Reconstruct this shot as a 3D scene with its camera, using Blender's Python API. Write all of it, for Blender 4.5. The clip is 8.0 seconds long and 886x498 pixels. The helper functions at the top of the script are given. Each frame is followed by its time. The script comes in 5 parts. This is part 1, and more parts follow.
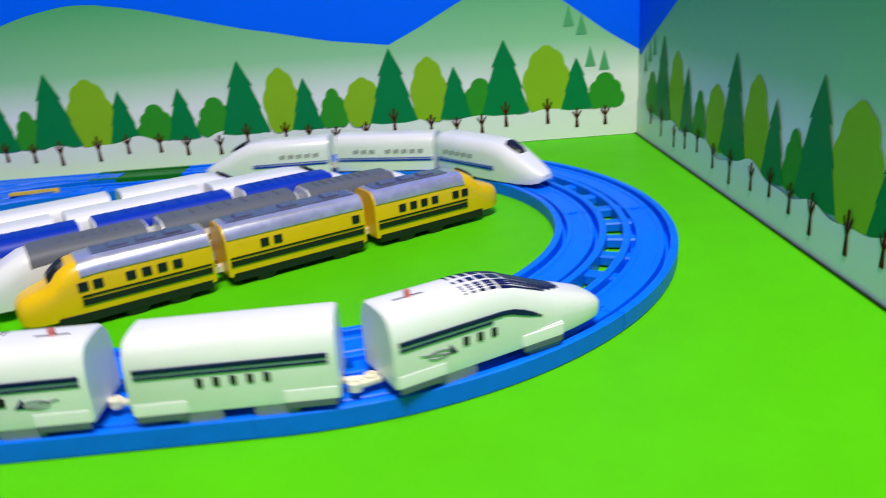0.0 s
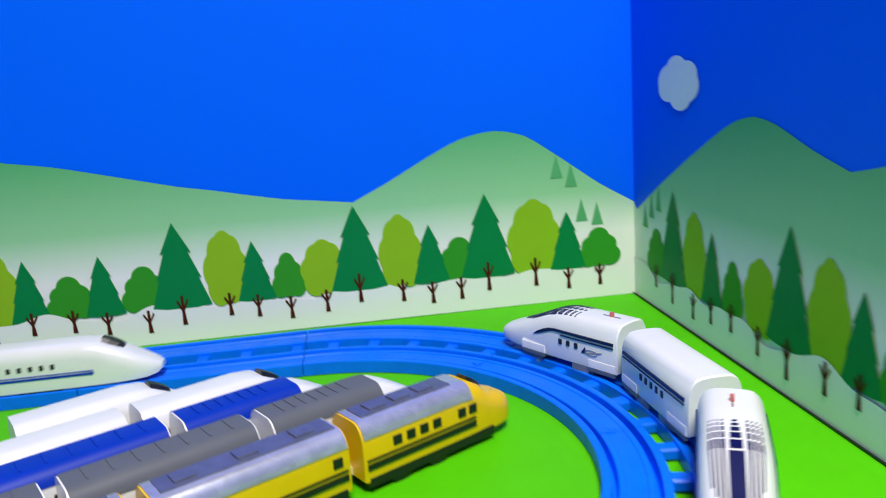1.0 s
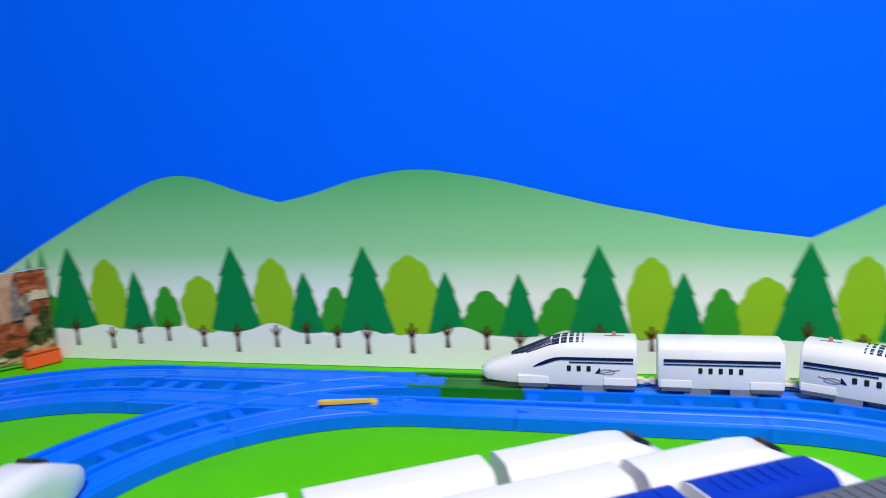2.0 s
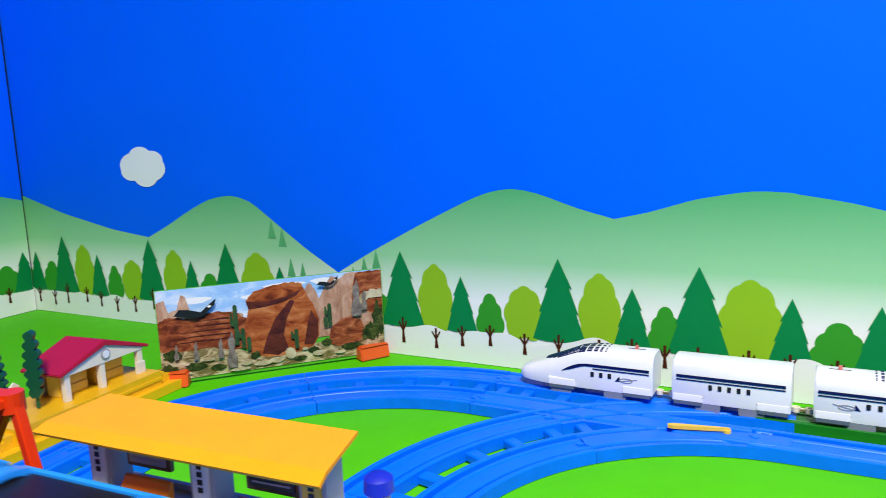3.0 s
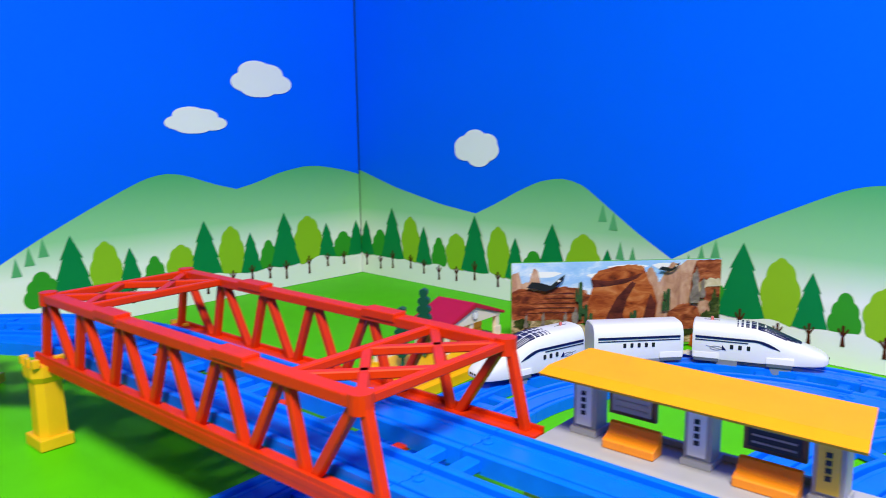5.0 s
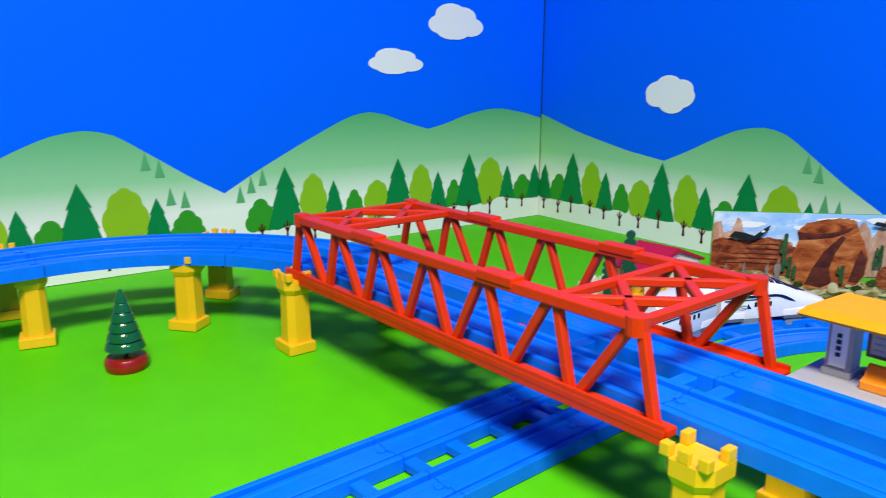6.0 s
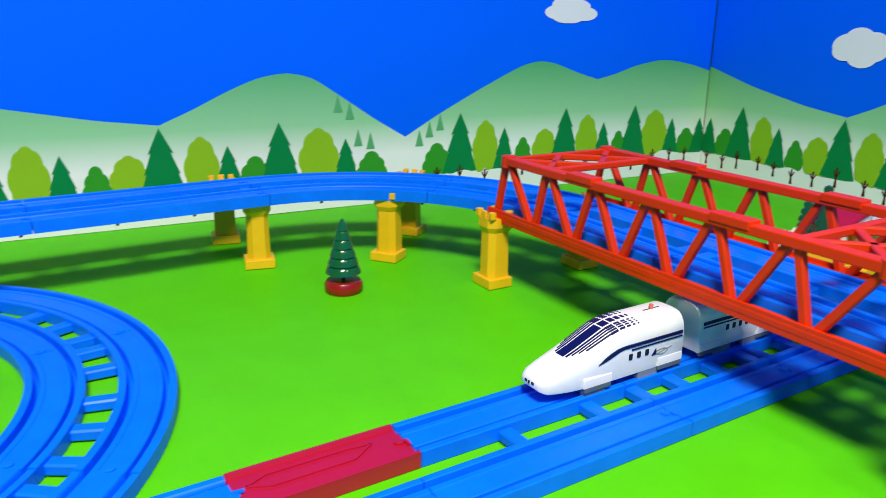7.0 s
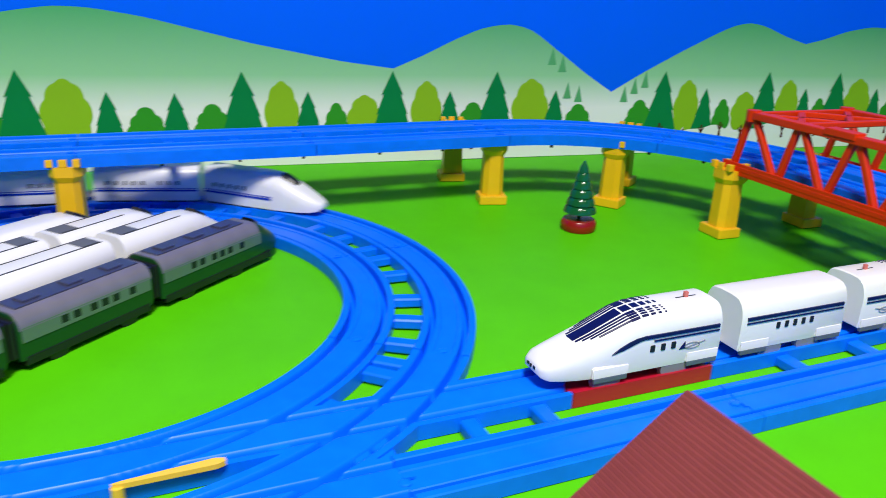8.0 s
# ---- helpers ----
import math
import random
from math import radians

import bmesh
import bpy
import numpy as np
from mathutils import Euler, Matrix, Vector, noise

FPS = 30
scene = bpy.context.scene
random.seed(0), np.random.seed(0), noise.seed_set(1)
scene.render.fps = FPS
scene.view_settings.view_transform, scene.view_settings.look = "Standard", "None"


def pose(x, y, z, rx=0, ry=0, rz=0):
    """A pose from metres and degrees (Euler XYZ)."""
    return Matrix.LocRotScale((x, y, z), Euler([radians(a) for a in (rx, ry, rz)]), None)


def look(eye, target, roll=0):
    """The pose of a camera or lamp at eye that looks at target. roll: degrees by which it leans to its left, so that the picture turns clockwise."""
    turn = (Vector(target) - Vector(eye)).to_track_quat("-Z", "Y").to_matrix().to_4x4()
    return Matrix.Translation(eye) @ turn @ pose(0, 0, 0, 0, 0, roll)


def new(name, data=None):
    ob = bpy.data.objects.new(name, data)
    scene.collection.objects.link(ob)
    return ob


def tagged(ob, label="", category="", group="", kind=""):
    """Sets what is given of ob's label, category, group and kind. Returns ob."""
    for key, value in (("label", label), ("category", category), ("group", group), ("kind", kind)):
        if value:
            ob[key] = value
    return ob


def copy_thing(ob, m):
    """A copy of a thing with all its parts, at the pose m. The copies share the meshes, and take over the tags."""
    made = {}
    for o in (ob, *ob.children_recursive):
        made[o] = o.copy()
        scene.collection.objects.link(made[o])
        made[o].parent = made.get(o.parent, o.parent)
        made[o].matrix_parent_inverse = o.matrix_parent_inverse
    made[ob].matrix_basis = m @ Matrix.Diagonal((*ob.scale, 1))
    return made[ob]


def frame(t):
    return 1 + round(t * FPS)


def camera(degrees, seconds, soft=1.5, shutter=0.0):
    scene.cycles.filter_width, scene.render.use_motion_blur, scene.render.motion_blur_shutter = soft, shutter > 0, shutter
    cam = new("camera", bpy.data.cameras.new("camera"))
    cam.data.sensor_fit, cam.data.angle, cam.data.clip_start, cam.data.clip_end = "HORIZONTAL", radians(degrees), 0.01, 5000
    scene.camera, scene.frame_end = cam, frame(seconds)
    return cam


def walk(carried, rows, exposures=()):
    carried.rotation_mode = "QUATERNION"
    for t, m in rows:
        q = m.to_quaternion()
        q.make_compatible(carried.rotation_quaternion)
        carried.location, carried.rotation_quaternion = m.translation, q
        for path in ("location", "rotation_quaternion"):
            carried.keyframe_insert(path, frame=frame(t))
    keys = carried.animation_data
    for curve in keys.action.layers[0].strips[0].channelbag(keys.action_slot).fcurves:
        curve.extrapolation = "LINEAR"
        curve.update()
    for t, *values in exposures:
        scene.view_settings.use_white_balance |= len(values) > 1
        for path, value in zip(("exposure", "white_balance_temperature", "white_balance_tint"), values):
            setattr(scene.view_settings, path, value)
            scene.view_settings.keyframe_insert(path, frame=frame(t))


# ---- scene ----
cam = camera(60.6, 8.0, soft=0.75, shutter=0.3)
PATH = [
    (0, (0.4620, 0.0232, 0.1966), (0.4638, 0.1737, 0.1421), -4.2),
    (0.5, (0.4614, 0.0904, 0.2158), (0.4816, 0.2414, 0.1671), -4.7),
    (1, (0.4266, 0.1727, 0.2306), (0.4446, 0.3281, 0.1970), -4.2),
    (1.2, (0.4028, 0.2022, 0.2291), (0.4139, 0.3590, 0.1989), -4.2),
    (2.3, (0.2146, 0.2462, 0.2557), (0.1605, 0.3941, 0.2276), -3),
    (2.5, (0.1867, 0.2258, 0.2636), (0.1220, 0.3694, 0.2358), -3.6),
    (3, (0.1471, 0.1986, 0.2607), (0.0725, 0.3377, 0.2350), -2.3),
    (3.5, (0.1195, 0.1747, 0.2626), (0.0375, 0.3098, 0.2378), -2),
    (4, (0.0907, 0.1504, 0.2633), (0.0009, 0.2807, 0.2398), -1.8),
    (4.5, (0.0658, 0.1173, 0.2628), (-0.0327, 0.2410, 0.2386), -1.2),
    (5, (0.0470, 0.0790, 0.2626), (-0.0628, 0.1922, 0.2358), -0.7),
    (5.2, (0.0385, 0.0627, 0.2618), (-0.0758, 0.1709, 0.2328), -0.3),
    (6.3, (0.0150, -0.0258, 0.2583), (-0.1144, 0.0592, 0.2179), 0.4),
    (6.5, (0.0126, -0.0424, 0.2581), (-0.1189, 0.0384, 0.2156), 0.6),
    (7, (0.0052, -0.0938, 0.2544), (-0.1307, -0.0234, 0.2076), 0.8),
    (7.5, (0.0074, -0.1558, 0.2498), (-0.1319, -0.0962, 0.1986), 1.9),
    (8, (0.0126, -0.2350, 0.2409), (-0.1299, -0.1863, 0.1867), 2.5),
]
walk(cam, [(t, look(eye, target, roll)) for t, eye, target, roll in PATH],
     exposures=[(0.0, -0.46), (1.0, -0.32), (2.3, -0.02), (3.0, 0.25), (4.5, 0.28), (6.5, 0.30), (7.2, 0.15), (8.0, 0.02)])

# ---- world and lamps ----
world = bpy.data.worlds.new("room_air")
scene.world = world
world.use_nodes = True
world.node_tree.nodes["Background"].inputs[0].default_value = (0.9, 0.95, 1.0, 1)
world.node_tree.nodes["Background"].inputs[1].default_value = 0.004
scene.view_settings.exposure = 0.0


def ceiling_lamp(name, at, size, watts, color):
    data = bpy.data.lights.new(name, "AREA")
    data.shape, data.size, data.energy, data.color = "DISK", size, watts, color
    lamp = new(name, data)
    lamp.location = at
    return lamp


ceiling_lamp("ceiling_lamp", (0.54, -0.38, 1.66), 0.50, 58, (1.0, 0.955, 0.88))
ceiling_lamp("second_lamp", (0.62, 0.36, 1.35), 0.20, 5, (1.0, 0.955, 0.88))


# ---- materials ----
def mat(name, color, rough=0.4, metal=0.0, grain=0.06, scale=60.0, bump=0.05, alpha=1.0, spec=0.5):
    m = bpy.data.materials.new(name)
    m.use_nodes = True
    nt = m.node_tree
    b = nt.nodes["Principled BSDF"]
    b.inputs["Metallic"].default_value = metal
    b.inputs["Alpha"].default_value = alpha
    b.inputs["Specular IOR Level"].default_value = spec
    tc = nt.nodes.new("ShaderNodeTexCoord")
    n1 = nt.nodes.new("ShaderNodeTexNoise")
    n1.inputs["Scale"].default_value, n1.inputs["Detail"].default_value = scale, 4
    n2 = nt.nodes.new("ShaderNodeTexNoise")
    n2.inputs["Scale"].default_value, n2.inputs["Detail"].default_value = scale * 0.12, 3
    nt.links.new(tc.outputs["Object"], n1.inputs["Vector"])
    nt.links.new(tc.outputs["Object"], n2.inputs["Vector"])
    add = nt.nodes.new("ShaderNodeMath")
    nt.links.new(n1.outputs["Fac"], add.inputs[0])
    nt.links.new(n2.outputs["Fac"], add.inputs[1])
    ramp = nt.nodes.new("ShaderNodeMapRange")
    ramp.inputs["From Min"].default_value, ramp.inputs["From Max"].default_value = 0.6, 1.4
    ramp.inputs["To Min"].default_value, ramp.inputs["To Max"].default_value = 1 - grain, 1 + grain
    nt.links.new(add.outputs[0], ramp.inputs["Value"])
    mul = nt.nodes.new("ShaderNodeVectorMath")
    mul.operation = "SCALE"
    mul.inputs[0].default_value = color
    nt.links.new(ramp.outputs[0], mul.inputs["Scale"])
    nt.links.new(mul.outputs[0], b.inputs["Base Color"])
    rr = nt.nodes.new("ShaderNodeMapRange")
    rr.inputs["To Min"].default_value, rr.inputs["To Max"].default_value = max(0.02, rough - 0.08), min(1.0, rough + 0.08)
    nt.links.new(n2.outputs["Fac"], rr.inputs["Value"])
    nt.links.new(rr.outputs[0], b.inputs["Roughness"])
    if bump:
        bp = nt.nodes.new("ShaderNodeBump")
        bp.inputs["Strength"].default_value, bp.inputs["Distance"].default_value = bump, 0.0006
        nt.links.new(n1.outputs["Fac"], bp.inputs["Height"])
        nt.links.new(bp.outputs[0], b.inputs["Normal"])
    return m


def hill_print(name):
    """A printed hill: green at its crest, fading to white towards the trees."""
    m = mat(name, (1, 1, 1), 0.5, grain=0.02, bump=0.02, spec=0.05)
    nt = m.node_tree
    geo = nt.nodes.new("ShaderNodeNewGeometry")
    sep = nt.nodes.new("ShaderNodeSeparateXYZ")
    nt.links.new(geo.outputs["Position"], sep.inputs[0])
    mr = nt.nodes.new("ShaderNodeMapRange")
    mr.inputs["From Min"].default_value, mr.inputs["From Max"].default_value = 0.07, 0.20
    nt.links.new(sep.outputs["Z"], mr.inputs["Value"])
    cr = nt.nodes.new("ShaderNodeValToRGB")
    cr.color_ramp.elements[0].position, cr.color_ramp.elements[0].color = 0.0, (0.86, 0.88, 0.84, 1)
    cr.color_ramp.elements[1].position, cr.color_ramp.elements[1].color = 1.0, (0.065, 0.39, 0.14, 1)
    mid = cr.color_ramp.elements.new(0.35)
    mid.color = (0.30, 0.63, 0.33, 1)
    nt.links.new(mr.outputs[0], cr.inputs[0])
    nt.links.new(cr.outputs[0], nt.nodes["Principled BSDF"].inputs["Base Color"])
    return m


M_RAIL = mat("blue_plastic", (0.001, 0.165, 0.93), 0.36, grain=0.12, scale=90, bump=0.06, spec=0.22)
M_GREENRAIL = mat("green_plastic", (0.005, 0.16, 0.01), 0.4)
M_REDRAIL = mat("crimson_plastic", (0.42, 0.004, 0.025), 0.38)
M_BRIDGE = mat("red_plastic", (0.70, 0.034, 0.002), 0.42, grain=0.10, spec=0.18)
M_PIER = mat("yellow_plastic", (0.86, 0.48, 0.008), 0.38)
M_LEVER = mat("lever_yellow", (0.85, 0.55, 0.05), 0.4)
M_FLOOR = mat("green_floor_sheet", (0.088, 0.55, 0.003), 0.5, grain=0.07, scale=25, bump=0.03, spec=0.06)
M_SKY = mat("blue_sky_print", (0.0, 0.130, 1.0), 0.5, grain=0.03, scale=8, bump=0.015, spec=0.06)
M_HILL = hill_print("hill_print")
M_SNOW = mat("white_print", (0.84, 0.85, 0.84), 0.5, grain=0.03, scale=8, bump=0.02, spec=0.06)
M_CONIFER = mat("dark_green_print", (0.004, 0.225, 0.062), 0.45, grain=0.12, scale=14, bump=0.02, spec=0.06)
M_ROUND = mat("mid_green_print", (0.035, 0.31, 0.025), 0.45, grain=0.08, scale=14, bump=0.02, spec=0.06)
M_LIME = mat("lime_print", (0.27, 0.51, 0.020), 0.45, grain=0.08, scale=14, bump=0.02, spec=0.06)
M_TRUNK = mat("brown_print", (0.07, 0.016, 0.008), 0.5, bump=0.02, spec=0.06)
M_FARCON = mat("pale_green_print", (0.10, 0.40, 0.16), 0.5, bump=0.02, spec=0.06)
M_WHITE = mat("white_plastic", (0.83, 0.83, 0.82), 0.3, grain=0.03, bump=0.03)
M_IVORY = mat("ivory_plastic", (0.80, 0.74, 0.58), 0.4)
M_NAVY = mat("navy_print", (0.004, 0.006, 0.070), 0.35, bump=0, spec=0.3)
M_BLACK = mat("black_plastic", (0.008, 0.008, 0.010), 0.4)
M_GREY = mat("grey_plastic", (0.30, 0.31, 0.34), 0.45)
M_LGREY = mat("light_grey_plastic", (0.40, 0.40, 0.42), 0.5, spec=0.25)
M_SKIRT = mat("slate_grey_plastic", (0.10, 0.13, 0.17), 0.45)
M_WHEEL = mat("clear_wheel_plastic", (0.34, 0.37, 0.42), 0.25, alpha=0.6)
M_ORANGE = mat("orange_plastic", (0.92, 0.28, 0.01), 0.4)
M_REDORANGE = mat("red_orange_plastic", (0.80, 0.10, 0.01), 0.4)
M_MAROON = mat("maroon_plastic", (0.45, 0.010, 0.045), 0.5, spec=0.2)
M_YELLOWTRAIN = mat("deep_yellow_plastic", (0.90, 0.55, 0.004), 0.32, grain=0.05)
M_SILVERROOF = mat("silver_grey_roof", (0.50, 0.51, 0.62), 0.28, metal=0.5, grain=0.22, scale=150)
M_DKROOF = mat("dark_grey_roof", (0.12, 0.13, 0.15), 0.45, spec=0.2)
M_BLUETRAIN = mat("train_blue_plastic", (0.003, 0.035, 0.42), 0.42, spec=0.2)
M_GREENTRAIN = mat("dark_green_plastic", (0.006, 0.060, 0.012), 0.33, grain=0.1)
M_TREEGREEN = mat("glossy_tree_green", (0.006, 0.10, 0.03), 0.15, bump=0.02)
M_BASERED = mat("dark_red_base", (0.28, 0.008, 0.006), 0.25)
M_SKYBLUE = mat("light_blue_plastic", (0.02, 0.30, 0.88), 0.33)
# for the unseen room shell; kept dark to limit the bounced light
M_ROOM = mat("bounce_shell_grey", (0.13, 0.13, 0.135), 0.8, scale=5)
M_SKIN = mat("pale_plastic", (0.75, 0.48, 0.32), 0.45)
M_BRICKROOF = mat("dull_red_roof", (0.20, 0.035, 0.035), 0.55, grain=0.15)


# ---- mesh helpers ----
def mesh_of(name, bm, materials, smooth=False):
    me = bpy.data.meshes.new(name)
    bmesh.ops.recalc_face_normals(bm, faces=bm.faces)
    bm.to_mesh(me)
    bm.free()
    for m in materials if isinstance(materials, (list, tuple)) else [materials]:
        me.materials.append(m)
    if smooth:
        me.shade_smooth()
        me.set_sharp_from_angle(angle=radians(35))
    return me


def part(name, bm, material, parent, label="", smooth=False):
    ob = new(name, mesh_of(name, bm, material, smooth) if isinstance(bm, bmesh.types.BMesh) else bm)
    ob.parent = parent
    if label:
        ob["label"] = label
    return ob


def thing(name, m, label, category, group="", kind=""):
    e = new(name)
    e.empty_display_size = 0.02
    e.matrix_basis = m
    return tagged(e, label, category, group, kind)


def box(bm, x0, x1, y0, y1, z0, z1, bevel=0.0, mi=0):
    r = bmesh.ops.create_cube(bm, size=1)
    vs = r["verts"]
    bmesh.ops.scale(bm, vec=(x1 - x0, y1 - y0, z1 - z0), verts=vs)
    bmesh.ops.translate(bm, vec=((x0 + x1) / 2, (y0 + y1) / 2, (z0 + z1) / 2), verts=vs)
    fs = {f for v in vs for f in v.link_faces}
    for f in fs:
        f.material_index = mi
    if bevel:
        es = list({e for v in vs for e in v.link_edges})
        bmesh.ops.bevel(bm, geom=es, offset=bevel, segments=2, profile=0.6, affect="EDGES", clamp_overlap=True)
    return bm


def beam(bm, a, b, w, h, up=(0, 0, 1), bevel=0.0008):
    """A bar of width w and height h from a to b."""
    a, b, up = Vector(a), Vector(b), Vector(up)
    d = (b - a).normalized()
    s = d.cross(up).normalized()
    u = s.cross(d).normalized()
    vs = []
    for p in (a, b):
        for i, j in ((-1, -1), (1, -1), (1, 1), (-1, 1)):
            vs.append(bm.verts.new(p + s * i * w / 2 + u * j * h / 2))
    fs = [(0, 1, 2, 3), (7, 6, 5, 4)] + [(i, 4 + i, 4 + (i + 1) % 4, (i + 1) % 4) for i in range(4)]
    faces = [bm.faces.new([vs[k] for k in f]) for f in fs]
    if bevel:
        bmesh.ops.bevel(bm, geom=list({e for f in faces for e in f.edges}), offset=bevel, segments=1, affect="EDGES", clamp_overlap=True)
    return bm


def lathe(bm, profile, n=24, at=(0, 0), caps=True):
    rings = []
    for r, z in profile:
        rings.append([bm.verts.new((at[0] + r * math.cos(2 * math.pi * k / n), at[1] + r * math.sin(2 * math.pi * k / n), z)) for k in range(n)])
    for a, b in zip(rings, rings[1:]):
        for k in range(n):
            bm.faces.new((a[k], a[(k + 1) % n], b[(k + 1) % n], b[k]))
    if caps:
        bm.faces.new(rings[0][::-1])
        bm.faces.new(rings[-1])
    return bm


def loft(bm, sections, caps=True, mi=0):
    rings = [[bm.verts.new(p) for p in s] for s in sections]
    n = len(rings[0])
    for a, b in zip(rings, rings[1:]):
        for k in range(n):
            f = bm.faces.new((a[k], a[(k + 1) % n], b[(k + 1) % n], b[k]))
            f.material_index = mi
    if caps:
        for r in (rings[0][::-1], rings[-1]):
            bm.faces.new(r).material_index = mi
    return bm


def polygon(bm, pts, mi=0):
    f = bm.faces.new([bm.verts.new(p) for p in pts])
    f.material_index = mi
    return f


# ---- the setting: floor, printed walls, unseen room ----
WN, WW, WE = 0.926, -0.973, 0.718
WALL_TOP = 0.85
PERIOD = 1.134

bm = bmesh.new()
NX, NY = 60, 60
grid = [[None] * (NY + 1) for _ in range(NX + 1)]
for i in range(NX + 1):
    for j in range(NY + 1):
        x, y = -1.0 + 1.74 * i / NX, -1.2 + 2.15 * j / NY
        z = 0.0006 * (noise.noise(Vector((x * 4, y * 4, 0))) - 1) 
        grid[i][j] = bm.verts.new((x, y, z))
for i in range(NX):
    for j in range(NY):
        bm.faces.new((grid[i][j], grid[i + 1][j], grid[i + 1][j + 1], grid[i][j + 1]))
floor = tagged(new("floor", mesh_of("floor", bm, M_FLOOR, True)), "bright green plastic play sheet covering the floor", "floor", kind="structure")

# unseen room shell, added around the set so lamp light bounces back as fill
bm = bmesh.new()
box(bm, -2.2, 2.2, -2.4, 2.0, -0.06, -0.004)
tagged(new("unseen_room_floor", mesh_of("unseen_room_floor", bm, M_ROOM)), "unseen plain dark grey floor under the green sheet, added to bounce light", "floor", kind="structure")
for nm, b in (("unseen_wall_north", (-2.25, 2.25, 2.0, 2.05, -0.06, 2.4)), ("unseen_wall_south", (-2.25, 2.25, -2.45, -2.4, -0.06, 2.4)),
              ("unseen_wall_west", (-2.25, -2.2, -2.4, 2.0, -0.06, 2.4)), ("unseen_wall_east", (2.2, 2.25, -2.4, 2.0, -0.06, 2.4))):
    bm = bmesh.new()
    box(bm, *b)
    tagged(new(nm, mesh_of(nm, bm, M_ROOM)), "unseen plain dark grey room wall, added to bounce light", "wall", kind="structure")
bm = bmesh.new()
box(bm, -2.25, 2.25, -2.45, 2.05, 2.4, 2.45)
tagged(new("ceiling", mesh_of("ceiling", bm, M_ROOM)), "unseen plain dark grey ceiling, added to bounce light", "ceiling", kind="structure")

# crest of the printed hills over one repeat: distance from the deep valley, height
CREST = [(0, .092), (.05, .120), (.112, .151), (.17, .178), (.197, .189), (.226, .194), (.254, .189), (.296, .174), (.334, .164), (.368, .171),
         (.41, .184), (.458, .192), (.49, .191), (.539, .182), (.639, .154), (.743, .133), (.815, .124), (.852, .140), (.898, .163), (.934, .178),
         (.971, .184), (1.003, .177), (1.038, .153), (1.086, .120), (1.134, .092)]
# printed trees: distance, top, kind (c conifer, C large conifer, r round, l lime, L large lime)
TREES = [(.050, .080, "r"), (.088, .122, "C"), (.131, .109, "l"), (.164, .097, "c"), (.198, .080, "s"), (.238, .091, "m"), (.276, .122, "C"), (.319, .109, "l"),
         (.352, .096, "c"), (.384, .080, "s"), (.415, .121, "C"), (.460, .111, "L"), (.498, .096, "c"), (.533, .077, "r"), (.562, .094, "c"), (.598, .080, "r"),
         (.629, .120, "C"), (.673, .108, "l"), (.704, .095, "c"), (.738, .080, "s"), (.776, .090, "m"), (.814, .121, "C"), (.860, .108, "l"), (.892, .095, "c"),
         (.925, .079, "r"), (.957, .121, "C"), (1.008, .111, "L"), (1.045, .095, "c"), (1.082, .075, "r")]
FAR_CONIFERS = [(.022, .101), (.038, .113), (.055, .122), (1.036, .154), (1.052, .144), (1.063, .107), (1.081, .102)]
HALF = {"c": .0190, "C": .0285, "r": .0235, "s": .0170, "l": .0220, "m": .0235, "L": .0285}


def warped(u, knots):
    """The print stretches a little where a sheet was pulled tight: print distance to wall distance."""
    for (a, p), (b, q) in zip(knots, knots[1:]):
        if a <= u <= b:
            return p + (q - p) * (u - a) / (b - a)
    return u


def conifer_outline(w, z0, z1):
    """Three skirts, each with a small hooked step."""
    h = z1 - z0
    left = [(-w, z0 + .02 * h), (-w * .66, z0 + .36 * h), (-w * .76, z0 + .34 * h), (-w * .40, z0 + .66 * h), (-w * .52, z0 + .645 * h)]
    return [(-w * .5, z0 - .004 * h)] + left + [(0, z1)] + [(-x, z) for x, z in left[::-1]] + [(w * .5, z0 - .004 * h)]


def lobed_outline(lobes, w, h, cx=0.0, cz=0.0, n=96):
    """The outline of overlapping discs, as seen from the middle."""
    out = []
    for k in range(n):
        a = 2 * math.pi * k / n
        c, s = math.cos(a), math.sin(a)
        best = 0
        for lx, lz, lr in lobes:
            b = lx * c + lz * s
            d = b * b - (lx * lx + lz * lz - lr * lr)
            if d > 0:
                best = max(best, b + math.sqrt(d))
        out.append((cx + best * w * c, cz + best * h * s))
    return out


ROUND_LOBES = [(-.50, -.42, .50), (.50, -.42, .50), (-.34, .12, .46), (.36, .14, .46), (0, .52, .48), (0, -.2, .72)]
LIME_LOBES = [(-.38, -.50, .50), (.38, -.50, .50), (-.50, -.05, .50), (.50, -.03, .50), (-.28, .40, .46), (.30, .42, .44), (0, .56, .44), (0, 0, .8)]


def round_outline(w, z0, z1, lime):
    return lobed_outline(LIME_LOBES if lime else ROUND_LOBES, w, (z1 - z0) / 2, 0, (z0 + z1) / 2)


def snow_height(u):
    return 0.0345 + 0.004 * math.sin(u * 62) + 0.003 * math.sin(u * 39 + 1.3) + 0.0015 * math.sin(u * 131)


